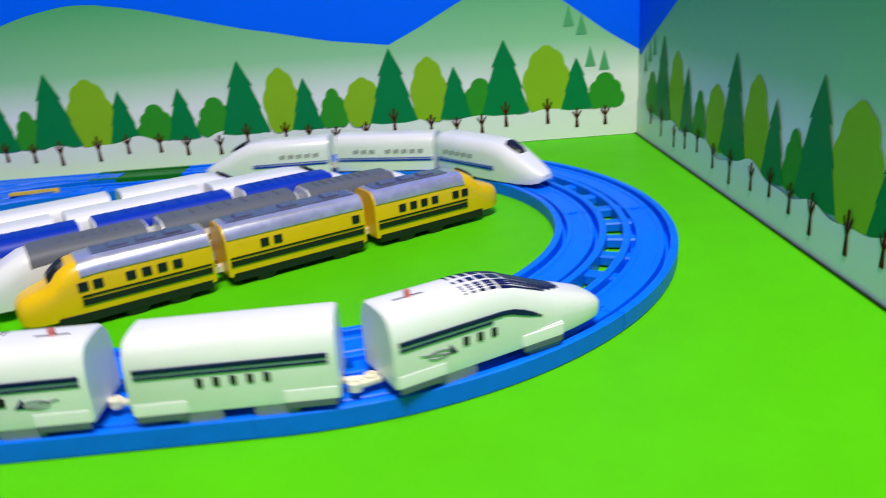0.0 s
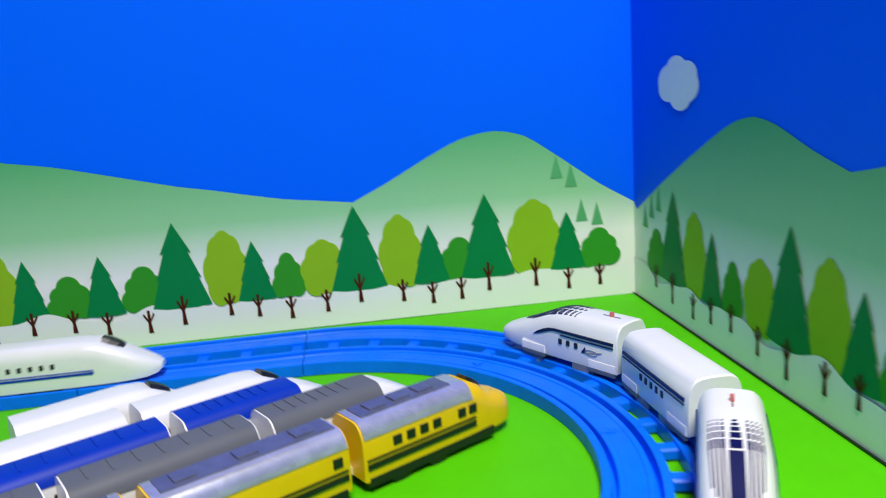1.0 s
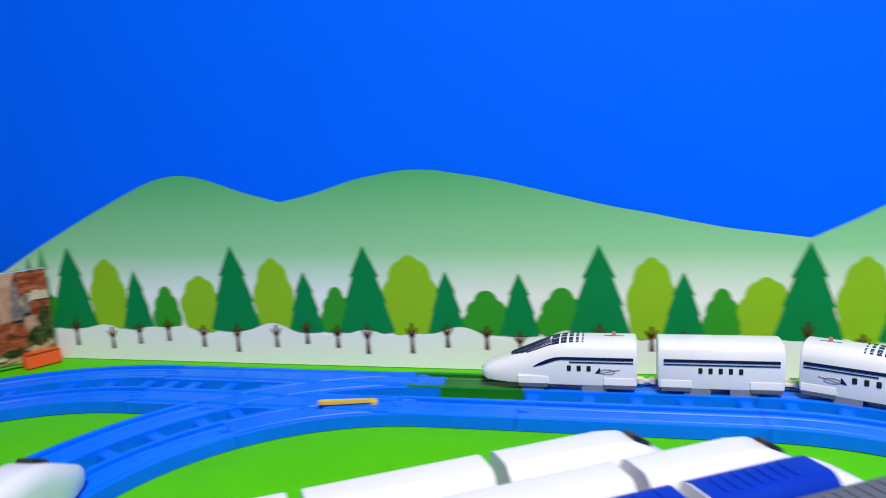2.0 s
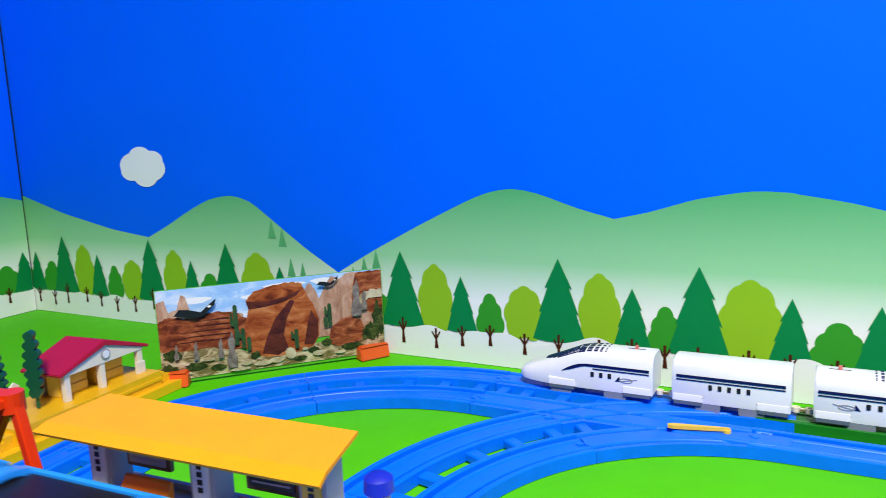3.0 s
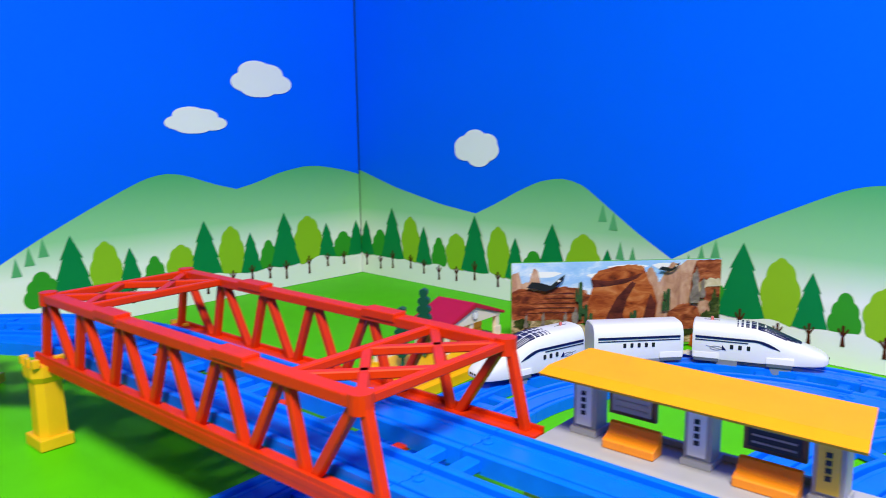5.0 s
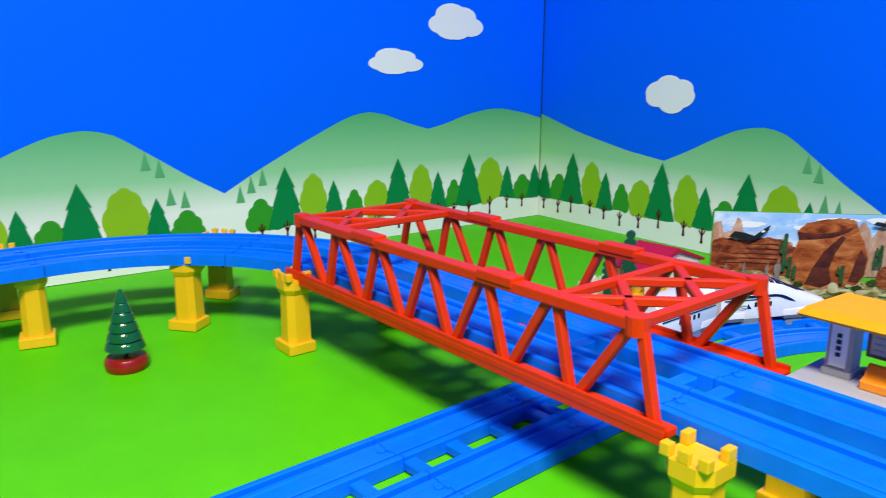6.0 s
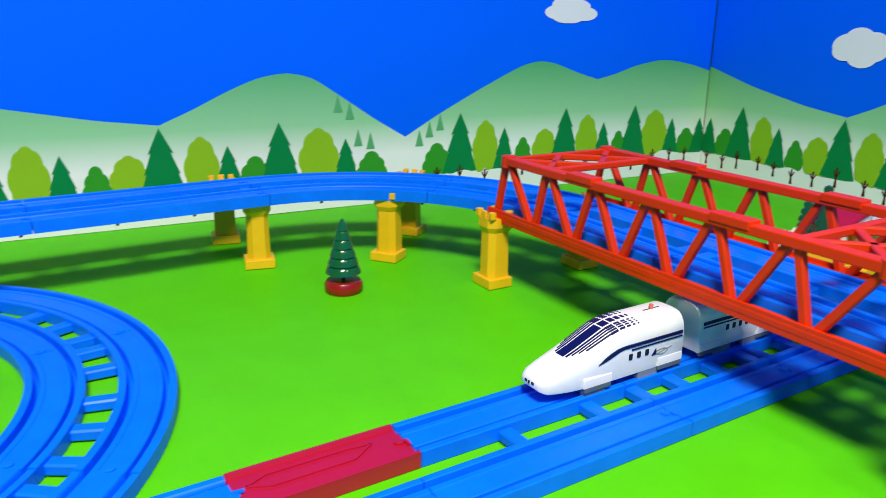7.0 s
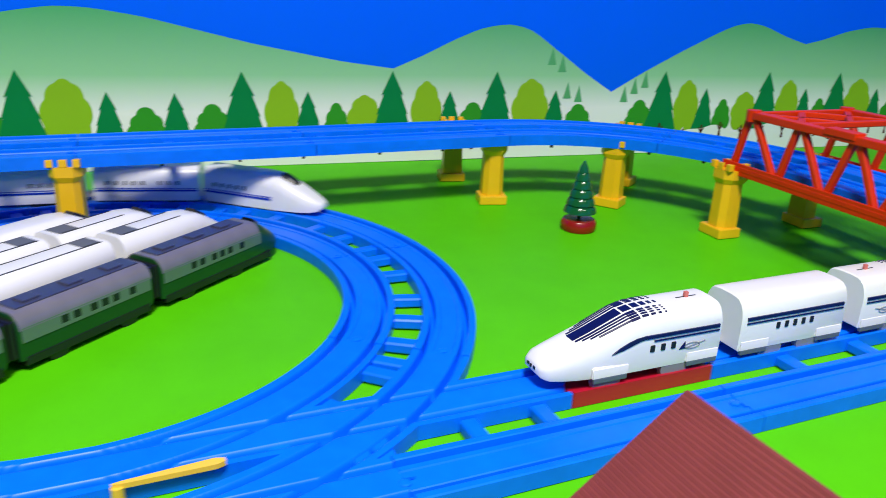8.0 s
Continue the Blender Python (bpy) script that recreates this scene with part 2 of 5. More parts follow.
def printed_wall(name, length, u0, place, clouds, label, pulls=()):
    """A printed panel: local x runs along the wall, z up, the print looks to local -y. u0: the print's phase at x = 0."""
    def at(u):
        return warped(u, pulls) - u0

    bm = bmesh.new()
    box(bm, 0, length, 0, 0.012, -0.003, WALL_TOP)
    wall = tagged(new(name, mesh_of(name, bm, M_SKY)), label, "backdrop", kind="structure")
    wall.matrix_basis = place

    def crest(u):
        u = u % PERIOD
        for (a, za), (b, zb) in zip(CREST, CREST[1:]):
            if a <= u <= b:
                return za + (zb - za) * (u - a) / (b - a)
        return CREST[0][1]

    bm = bmesh.new()
    fine = sorted({u0 - .1 + (length + .2) * i / 400 for i in range(401)} | {k * PERIOD + c for k in range(-1, 4) for c, _ in CREST})
    fine = [u for u in fine if 0 < at(u) < length]
    fine = [fine[0] - at(fine[0])] + fine + [fine[-1] + length - at(fine[-1])]
    knots = [u - u0 for u in fine]
    soft = [(crest(u0 + x - .012) + crest(u0 + x + .012) + 2 * crest(u0 + x)) / 4 if min((u0 + x) % PERIOD, PERIOD - (u0 + x) % PERIOD) > .02 and abs((u0 + x) % PERIOD - .334) > .02 and abs((u0 + x) % PERIOD - .815) > .02 else crest(u0 + x) for x in knots]
    spots = [0.0] + [at(u) for u in fine[1:-1]] + [length]
    lo = [bm.verts.new((x, -0.0006, 0.01)) for x in spots]
    hi = [bm.verts.new((x, -0.0006, z)) for x, z in zip(spots, soft)]
    for i in range(len(knots) - 1):
        bm.faces.new((lo[i], lo[i + 1], hi[i + 1], hi[i]))
    part("printed_hills", bm, M_HILL, wall, "green printed hills fading to white")

    bm = bmesh.new()
    n = int(length / 0.004)
    lo = [bm.verts.new((length * i / n, -0.0018, 0)) for i in range(n + 1)]
    hi = [bm.verts.new((length * i / n, -0.0018, snow_height(u0 + length * i / n))) for i in range(n + 1)]
    for i in range(n):
        bm.faces.new((lo[i], lo[i + 1], hi[i + 1], hi[i]))
    part("printed_snow", bm, M_SNOW, wall, "white printed ground with a wavy edge")

    def cut(bm, x):
        if x < 0.04:
            bmesh.ops.bisect_plane(bm, geom=bm.verts[:] + bm.edges[:] + bm.faces[:], plane_co=(0.001 - x, 0, 0), plane_no=(-1, 0, 0), clear_outer=True)
        if x > length - 0.04:
            bmesh.ops.bisect_plane(bm, geom=bm.verts[:] + bm.edges[:] + bm.faces[:], plane_co=(length - 0.001 - x, 0, 0), plane_no=(1, 0, 0), clear_outer=True)

    for k in range(-1, 4):
        for off, top in FAR_CONIFERS:
            x = at(k * PERIOD + off)
            if 0.008 < x < length - 0.008:
                bm = bmesh.new()
                polygon(bm, [(a, -0.0010, z) for a, z in [(-.0065, top - .024), (.0065, top - .024), (0, top)]])
                part("printed_far_tree", bm, M_FARCON, wall).location = (x, 0, 0)
        for idx, (off, top, kind) in enumerate(TREES):
            x = at(k * PERIOD + off)
            if not -0.02 < x < length + 0.02:
                continue
            w = HALF[kind]
            bm = bmesh.new()
            low = 0.034 if kind in "cC" else 0.030
            if kind in "cC":
                pts = conifer_outline(w, low, top)
            else:
                pts = round_outline(w, low + 0.002, top, kind in "lmL")
            layer = 0.0012 + (0.0003 if kind in "cC" else 0.0) + 0.00002 * idx
            polygon(bm, [(a, -layer, z) for a, z in pts])
            cut(bm, x)
            if bm.faces:
                tree = part("printed_tree", bm, {"c": M_CONIFER, "C": M_CONIFER, "r": M_ROUND, "s": M_ROUND, "l": M_LIME, "m": M_LIME, "L": M_LIME}[kind], wall)
                tree.location = (x, 0, 0)
            if not 0.012 < x < length - 0.012:
                continue
            # trunk with two short branches
            bm = bmesh.new()
            q = -0.0024
            base = 0.017 + 0.005 * math.sin(off * 40)
            h = 0.026 if kind in "CL" else 0.020
            polygon(bm, [(-.0022, q, base), (.0026, q, base), (.0013, q, base + h * .55), (.0014, q, base + h * 1.15), (-.0014, q, base + h * 1.15), (-.0013, q, base + h * .55)])
            polygon(bm, [(.0008, q - .0001, base + h * .50), (.0058, q - .0001, base + h * .95), (.0046, q - .0001, base + h * 1.02), (.0008, q - .0001, base + h * .68)])
            polygon(bm, [(-.0008, q - .0001, base + h * .68), (-.0046, q - .0001, base + h * 1.0), (-.0057, q - .0001, base + h * .92), (-.0008, q - .0001, base + h * .50)])
            part("printed_trunk", bm, M_TRUNK, wall).location = (x, 0, 0)
    for cx, cz, w, h, lobes in clouds:
        bm = bmesh.new()
        pts = [(x, -0.001, z) for x, z in lobed_outline(lobes, w, h)]
        polygon(bm, pts)
        part("printed_cloud", bm, M_SNOW, wall, "white printed cloud").location = (cx, 0, cz)
    return wall


ROUNDISH = [(0, 0, .72), (-.35, .05, .62), (.35, -.05, .62), (-.05, .45, .5), (.1, -.42, .52), (.45, .3, .45), (-.5, -.2, .45)]
LONG = [(0, .05, .5), (-.5, -.1, .5), (.5, -.2, .48), (-.2, .4, .55), (.2, .3, .5), (0, -.35, .5), (-.2, -.3, .55)]
# north panel: x from the west corner eastward
printed_wall("wall_north", WE - WW + 0.032, PERIOD - 0.607, pose(WW - 0.02, WN, 0), [(-.703 - WW + .02, .221, .045, .029, ROUNDISH)], "blue sky backdrop panel printed with green hills and trees",
             [(1.632, 1.629), (1.763, 1.771), (1.805, 1.815), (1.838, 1.844), (1.911, 1.913), (1.950, 1.948), (2.026, 2.020), (2.092, 2.080), (2.142, 2.129), (2.180, 2.165), (2.217, 2.199), (2.3, 2.28)])
# west panel: local x runs north along the wall
printed_wall("wall_west", 2.097, (-1.174 - .35) % PERIOD, pose(WW, WN - 2.1, 0, 0, 0, 90), [(.626 + 1.174, .266, .049, .021, LONG), (.738 + 1.174, .326, .054, .030, LONG)], "blue sky backdrop panel with clouds, printed hills and trees",
             [(1.3, 1.23), (1.594, 1.544), (1.763, 1.746), (1.807, 1.794), (1.872, 1.864), (1.950, 1.941), (2.091, 2.087), (2.2, 2.2)])
# east panel: local x runs south along the wall
east_panel = printed_wall("wall_east", 2.1, (.916 - WN) % PERIOD, pose(WE, WN, 0, 0, 0, -90), [(WN - .817, .218, .042, .025, ROUNDISH)], "shaded blue sky backdrop panel with hills and trees")
# black strip in place of the shade in the gap below the panel
bm = bmesh.new()
box(bm, 0.002, 2.09, -0.0040, -0.0026, 0.0002, 0.0012)
part("bottom_gap_shade", bm, M_BLACK, east_panel, "black strip standing in for the shaded gap under the panel")
# the corner joint is open; this black filler stands in for its shade
bm = bmesh.new()
box(bm, WW - 0.010, WW - 0.0004, WN - 0.0030, WN - 0.0002, 0, WALL_TOP)
tagged(new("corner_gap_shade", mesh_of("corner_gap_shade", bm, M_BLACK)), "black strip standing in for the shade in the open joint between two backdrop panels", "joint", kind="structure")


# ---- tracks ----
TW, RIN, ROUT = 0.019, 0.205, 0.264
GAP = ROUT - RIN
RAIL_TOP = 0.0044
HALF_PROFILE = [(-.019, 0), (-.019, .0100), (-.0180, .0105), (-.0146, .0105), (-.0138, .0100), (-.0132, .0012), (-.0106, .0012), (-.0100, .0086), (-.0094, .0092), (-.0062, .0092), (-.0056, .0084)]
PROFILE = HALF_PROFILE + [(-a, b) for a, b in HALF_PROFILE[::-1]]


def arc(cx, cy, r, a0, a1, n=None):
    """Places and headings along an arc, degrees."""
    n = n or max(3, int(abs(a1 - a0) / 3))
    s = 1 if a1 > a0 else -1
    out = []
    for i in range(n + 1):
        a = radians(a0 + (a1 - a0) * i / n)
        out.append(((cx + r * math.cos(a), cy + r * math.sin(a)), (-s * math.sin(a), s * math.cos(a))))
    return out


def line(p, q, n=2):
    d = Vector(q) - Vector(p)
    h = d.normalized()
    return [((p[0] + d.x * i / n, p[1] + d.y * i / n), (h.x, h.y)) for i in range(n + 1)]


def sweep(path, profile, z=0.0, origin=(0, 0)):
    bm = bmesh.new()
    loft(bm, [[(x - hy * a - origin[0], y + hx * a - origin[1], z + b) for a, b in profile] for (x, y), (hx, hy) in path])
    return bm


def rung(bm, path, i, side, z, origin, w=0.0105):
    (x, y), (hx, hy) = path[i]
    nx, ny = -hy * side, hx * side
    a = (x + nx * 0.0185 - origin[0], y + ny * 0.0185 - origin[1], z + 0.0042)
    b = (x + nx * (GAP - 0.0185) - origin[0], y + ny * (GAP - 0.0185) - origin[1], z + 0.0042)
    beam(bm, a, b, w, 0.0076, bevel=0.0012)


def joint_knob(bm, p, h, z, origin):
    x, y = p[0] - origin[0], p[1] - origin[1]
    lathe(bm, [(.0032, z + .0082), (.0032, z + .0094), (.0022, z + .0098)], 10, (x + h[0] * .004, y + h[1] * .004))
    beam(bm, (x - h[1] * .006, y + h[0] * .006, z + .0090), (x + h[1] * .0, y - h[0] * .0, z + .0090), .0022, .0014, bevel=0)


def rail_piece(name, tracks, label, z=0.0, rungs=(), side=1, material=None, group="", profile=PROFILE):
    """One moulded rail: tracks is a list of one or two paths; rungs are indices along the first one."""
    o = tracks[0][0][0]
    root = thing(name, pose(o[0], o[1], 0), label, "toy rail", group)
    for path in tracks:
        # ends stand back a hair so that the joint shows
        (x0, y0), h0 = path[0]
        (x1, y1), h1 = path[-1]
        path = [((x0 + h0[0] * .0004, y0 + h0[1] * .0004), h0)] + path[1:-1] + [((x1 - h1[0] * .0004, y1 - h1[1] * .0004), h1)]
        part("track", sweep(path, profile, z, o), material or M_RAIL, root)
        bm = bmesh.new()
        joint_knob(bm, path[0][0], h0, z, o)
        part("joint_knob", bm, material or M_RAIL, root)
    for i in rungs:
        bm = bmesh.new()
        rung(bm, tracks[0], i, side, z, o)
        part("tie", bm, material or M_RAIL, root)
    return root


def east_arc(a0, a1, n=15):
    """The outer track of the east end, drawn in towards the inner one."""
    out = []
    for (x, y), h in arc(EC[0], EY, 1.0, a0, a1, n):
        a = math.degrees(math.atan2(y - EY, x - EC[0]))
        f = min(1.0, max(0.0, (90 - a) / 60))
        r = ROUT - PULL * f * f * (3 - 2 * f)
        out.append(((EC[0] + (x - EC[0]) * r, EY + (y - EY) * r), h))
    return out


def double_curve(cx, cy, a0, a1, z=0.0, n_rungs=5, label="double curved rail of glossy blue plastic on the green sheet", rin=RIN, rout=ROUT):
    p, q = arc(cx, cy, rin, a0, a1, 15), arc(cx, cy, rout, a0, a1, 15)
    side = -1 if a1 > a0 else 1
    return rail_piece("curved_rail", [p, q], label, z, [1 + round(13 * (k) / (n_rungs - 1)) for k in range(n_rungs)], side, group="blue rails")


def double_straight(p0, p1, side, z=0.0, n_rungs=6, label="double straight rail of glossy blue plastic", material=None):
    p = line(p0, p1, 24)
    h = p[0][1]
    nx, ny = -h[1] * side, h[0] * side
    q = [((x + nx * GAP, y + ny * GAP), hh) for (x, y), hh in p]
    return rail_piece("straight_rail", [p, q], label, z, [1 + round(22 * k / (n_rungs - 1)) for k in range(n_rungs)], side, material, "blue rails")


# east oval
EC, EY, PULL = (0.372, 0.118), 0.602, 0.009
for a in (-90, -45, 0, 45):
    rail_piece("curved_rail", [arc(EC[0], EY, RIN, a, a + 45, 15), east_arc(a, a + 45)], "double curved rail of glossy blue plastic on the green sheet", 0, [1, 4, 7, 10, 13], -1, group="blue rails")
for a in (135, 180, 225):
    double_curve(EC[1], EY, a, a + 45)
rail_piece("straight_rail", [line((EC[1], EY - RIN), (EC[0], EY - RIN), 24), line((EC[1], EY - ROUT), (EC[0], EY - ROUT + PULL), 24)], "double straight rail of glossy blue plastic", 0, [1, 5, 9, 12, 16, 19, 23], -1, group="blue rails")
double_straight((0.190, EY + RIN), (EC[0], EY + RIN), 1, n_rungs=5)
rail_piece("straight_rail", [line((0.088, EY + RIN), (0.190, EY + RIN), 4)], "half-length straight rail of glossy blue plastic")
rail_piece("green_rail", [line((0.088, EY + ROUT), (0.190, EY + ROUT), 4)], "dark green half-length rail among blue ones", material=M_GREENRAIL)
# points where the west branch leaves the oval
NC = (-0.148, 0.602)


def plate_mesh(lines, arcs, o, step=0.0007):
    """A moulded points plate: wherever a wheel groove runs it is cut down, and the islands between stay proud.
    lines: (start, end); arcs: (centre, radius, first and last angle)."""
    ends = [Vector(p) for q in lines for p in q] + [Vector(c) + Vector((math.cos(radians(a)), math.sin(radians(a)))) * r for c, r, a0, a1 in arcs for a in np.linspace(a0, a1, 9)]
    d = (ends[1] - ends[0]).normalized()
    n = Vector((-d.y, d.x))
    run, off = [p.dot(d) for p in ends], [p.dot(n) for p in ends]
    U, V = np.meshgrid(np.arange(min(run) - .022, max(run) + .022, step), np.arange(min(off) - .022, max(off) + .022, step), indexing="ij")
    X, Y = U * d.x + V * n.x, U * d.y + V * n.y
    inside, groove = np.full(X.shape, -1.0), np.full(X.shape, -1.0)

    def add(lateral, past):
        """lateral: distance from the track's middle; past: distance inside its two ends."""
        nonlocal inside, groove
        w = np.abs(lateral)
        inside = np.maximum(inside, np.minimum(TW - w, past))
        groove = np.maximum(groove, np.minimum(0.0018 - np.abs(w - .0119), past + .002))

    for p, q in lines:
        d = (Vector(q) - Vector(p))
        ln, d = d.length, d.normalized()
        along_, across = (X - p[0]) * d.x + (Y - p[1]) * d.y, -(X - p[0]) * d.y + (Y - p[1]) * d.x
        add(across, np.minimum(along_, ln - along_))
    for c, r, a0, a1 in arcs:
        ang = np.degrees(np.arctan2(Y - c[1], X - c[0]))
        add(np.hypot(X - c[0], Y - c[1]) - r, np.minimum(ang - a0, a1 - ang) * math.pi / 180 * r)
    Z = 0.0096 - 0.0082 * np.clip(groove / 0.0013 + 0.5, 0, 1)
    verts, faces, rimmed, known = [], [], {}, {}

    def corner(i, j):
        if (i, j) not in known:
            known[i, j] = len(verts)
            verts.append((X[i, j] - o[0], Y[i, j] - o[1], Z[i, j]))
        return known[i, j]

    def cut(a, b):
        key = (a, b) if a < b else (b, a)
        if key not in known:
            f = inside[key[0]] / (inside[key[0]] - inside[key[1]])
            known[key] = len(verts)
            verts.append(tuple((1 - f) * p + f * q for p, q in zip((X[key[0]] - o[0], Y[key[0]] - o[1], Z[key[0]]), (X[key[1]] - o[0], Y[key[1]] - o[1], Z[key[1]]))))
        return known[key]

    walls = []
    cells = np.argwhere(np.maximum(np.maximum(inside[:-1, :-1], inside[1:, :-1]), np.maximum(inside[:-1, 1:], inside[1:, 1:])) > 0)
    for i, j in cells.tolist():
        quad = [(i, j), (i + 1, j), (i + 1, j + 1), (i, j + 1)]
        ring, marks = [], []
        for a, b in zip(quad, quad[1:] + quad[:1]):
            if inside[a] > 0:
                ring.append(corner(*a))
                marks.append(False)
            if (inside[a] > 0) != (inside[b] > 0):
                ring.append(cut(a, b))
                marks.append(True)
        if len(ring) >= 3:
            faces.append(ring)
            for k in range(len(ring)):
                if marks[k] and marks[(k + 1) % len(ring)]:
                    walls.append((ring[k], ring[(k + 1) % len(ring)]))
    for a, b in walls:
        for v in (a, b):
            if v not in rimmed:
                rimmed[v] = len(verts)
                verts.extend([verts[v], (verts[v][0], verts[v][1], 0.0)])
        faces.append([rimmed[b], rimmed[a], rimmed[a] + 1, rimmed[b] + 1])
    me = bpy.data.meshes.new("plate")
    me.from_pydata(verts, [], faces)
    me.materials.append(M_RAIL)
    me.shade_smooth()
    return me


def points_rail(lines, arcs, label, lever, ties=()):
    o = lines[0][0]
    root = thing("points_rail", pose(o[0], o[1], 0), label, "toy rail", "blue rails")
    part("plate", plate_mesh(lines, arcs, o), None, root, "moulded plate with crossing wheel grooves")
    for p in (q for ln in lines for q in ln):
        bm = bmesh.new()
        joint_knob(bm, p, (1, 0), 0.0006, o)
        part("joint_knob", bm, M_RAIL, root)
    for path, i, side in ties:
        bm = bmesh.new()
        rung(bm, path, i, side, 0, o)
        part("tie", bm, M_RAIL, root)
    (x, y), ang, ln = lever
    bm = bmesh.new()
    pts = []
    for t in range(13):
        u = -1 + 2 * t / 12
        pts.append((u * ln / 2, (.0021 + .0010 * u) * (1 - max(0.0, abs(u) - .8) ** 2 * 14)))
    up = [(a, b) for a, b in pts]
    ring = up + [(a, -b) for a, b in up[::-1]]
    loft(bm, [[(a, b, -.0014) for a, b in ring], [(a, b, .0014) for a, b in ring]])
    lv = part("lever", bm, M_LEVER, root, "pale yellow switching lever")
    lv.matrix_basis = pose(x - o[0], y - o[1], 0.0125, 0, 0, ang)
    bm = bmesh.new()
    lathe(bm, [(.003, 0), (.003, .012)], 12)
    pv = part("lever_pivot", bm, M_LEVER, root)
    pv.location = (x - o[0] - math.cos(radians(ang)) * ln / 2 * .9, y - o[1] - math.sin(radians(ang)) * ln / 2 * .9, 0)
    return root


points_rail([((0.088, EY + RIN), (NC[0], EY + RIN)), ((0.088, EY + ROUT), (NC[0], EY + ROUT))], [((EC[1], EY), RIN, 90, 135), ((EC[1], EY), ROUT, 90, 135)], "blue plastic double points rail with crossing tracks", ((0.050, 0.803), 192, .048),
            [(arc(EC[1], EY, RIN, 90, 135, 12), k, -1) for k in (6, 8, 11)] + [(line((0.088, EY + RIN), (NC[0], EY + RIN), 20), k, -1) for k in (11, 14, 17, 19)])
# north-west curve and the long straight to the south
TILT_W = 5.2
for a0, a1 in ((90, 135), (135, 180 + TILT_W)):
    double_curve(NC[0], NC[1], a0, a1)
W_DIR = (math.sin(radians(TILT_W)), -math.cos(radians(TILT_W)))


def on_circle(c, r, a):
    return (c[0] + r * math.cos(radians(a)), c[1] + r * math.sin(radians(a)))


def along(p, s):
    return (p[0] + W_DIR[0] * s, p[1] + W_DIR[1] * s)


FAR0, NEAR0 = on_circle(NC, ROUT, 180 + TILT_W), on_circle(NC, RIN, 180 + TILT_W)
double_straight(NEAR0, along(NEAR0, 0.215), -1)
double_straight(along(NEAR0, 0.215), along(NEAR0, 0.340), -1, n_rungs=4)
# beyond: blue, the red stop rail, blue
RED_A, RED_B = 0.506, 0.612
rail_piece("straight_rail", [line(along(FAR0, 0.340), along(FAR0, RED_A), 6)], "straight rail of glossy blue plastic")
near_rail = line(along(NEAR0, 0.340), along(NEAR0, 0.520), 24)
rail_piece("straight_rail", [near_rail], "straight rail of glossy blue plastic", rungs=(5, 14), side=-1)
near_rail = line(along(NEAR0, 0.520), along(NEAR0, 0.735), 24)
rail_piece("straight_rail", [near_rail], "straight rail of glossy blue plastic", rungs=(13, 18), side=-1)
RED_PROFILE = [(-.019, 0), (-.019, .0104), (-.0165, .0104), (-.0155, .0082), (.0155, .0082), (.0165, .0104), (.019, .0104), (.019, 0)]
stop_rail = rail_piece("stop_rail", [line(along(FAR0, RED_A), along(FAR0, RED_B), 6)], "crimson plastic stop rail between blue rails", material=M_REDRAIL, profile=RED_PROFILE)
o = along(FAR0, RED_A)
bm = bmesh.new()
ribs = [(.02, -.007), (.035, .003), (.085, .003), (.098, -.003), (.085, -.009), (.035, -.009)]
for (s0, t0), (s1, t1) in zip(ribs, ribs[1:] + ribs[:1]):
    a, b = (W_DIR[0] * s0 - W_DIR[1] * t0, W_DIR[1] * s0 + W_DIR[0] * t0, .0084), (W_DIR[0] * s1 - W_DIR[1] * t1, W_DIR[1] * s1 + W_DIR[0] * t1, .0084)
    beam(bm, a, b, .0014, .0016, bevel=0)
part("stop_plate", bm, M_REDRAIL, stop_rail)
# west loop and its points
LC = (-0.541, -0.325)
LRI, LRO = 0.212, 0.271
for a0, a1 in ((60, 105), (105, 150), (150, 195), (195, 240)):
    double_curve(LC[0], LC[1], a0, a1, rin=LRI, rout=LRO)
points_rail([(along(FAR0, RED_B), along(FAR0, 0.98)), (along(NEAR0, 0.735), along(NEAR0, 0.98))], [(LC, LRI, -15, 60), (LC, LRO, -15, 60)], "blue plastic double points rail with crossing tracks", ((-0.3135, -0.256), 98, .052),
            [(arc(LC[0], LC[1], LRI, -15, 60, 20), k, -1) for k in (12, 15, 18, 19)] + [(line(along(NEAR0, 0.735), along(NEAR0, 0.98), 20), k, -1) for k in (0, 1)])

# ---- elevated double track ----
DECK = 0.0695
BR_A = 3.0
BC = Vector((-0.396, 0.3545))
BDIR = Vector((math.cos(radians(BR_A)), math.sin(radians(BR_A))))
BN = Vector((-BDIR.y, BDIR.x))
BLEN, BWID = 0.400, 0.122
DECK_PROFILE = [(a, b if b > 0 else -.001) for a, b in PROFILE]


def bpt(s, t):
    v = BC + BDIR * s + BN * t
    return (v.x, v.y)


def deck_rail(paths, rungs, side, label):
    root = rail_piece("elevated_rail", paths, label, DECK, rungs, side, group="elevated rails", profile=DECK_PROFILE)
    o = paths[0][0][0]
    # pegs take black for the shade under the deck
    bm = bmesh.new()
    box(bm, -.0014, .0014, -.0014, .0014, DECK - .0075, DECK - .0008, .0004)
    me = mesh_of("peg", bm, M_BLACK)
    for path in paths:
        for k in (1, len(path) // 3, 2 * len(path) // 3):
            part("peg", me, None, root).location = (path[k][0][0] - o[0], path[k][0][1] - o[1], 0)
    return root


h = GAP / 2
for s0, s1 in ((0.17, 0.385), (-0.02, 0.17), (-0.174, -0.02)):
    deck_rail([line(bpt(s0, -h), bpt(s1, -h), 24), line(bpt(s0, h), bpt(s1, h), 24)], (1, 12, 22), 1, "elevated double rail of blue plastic on yellow piers")
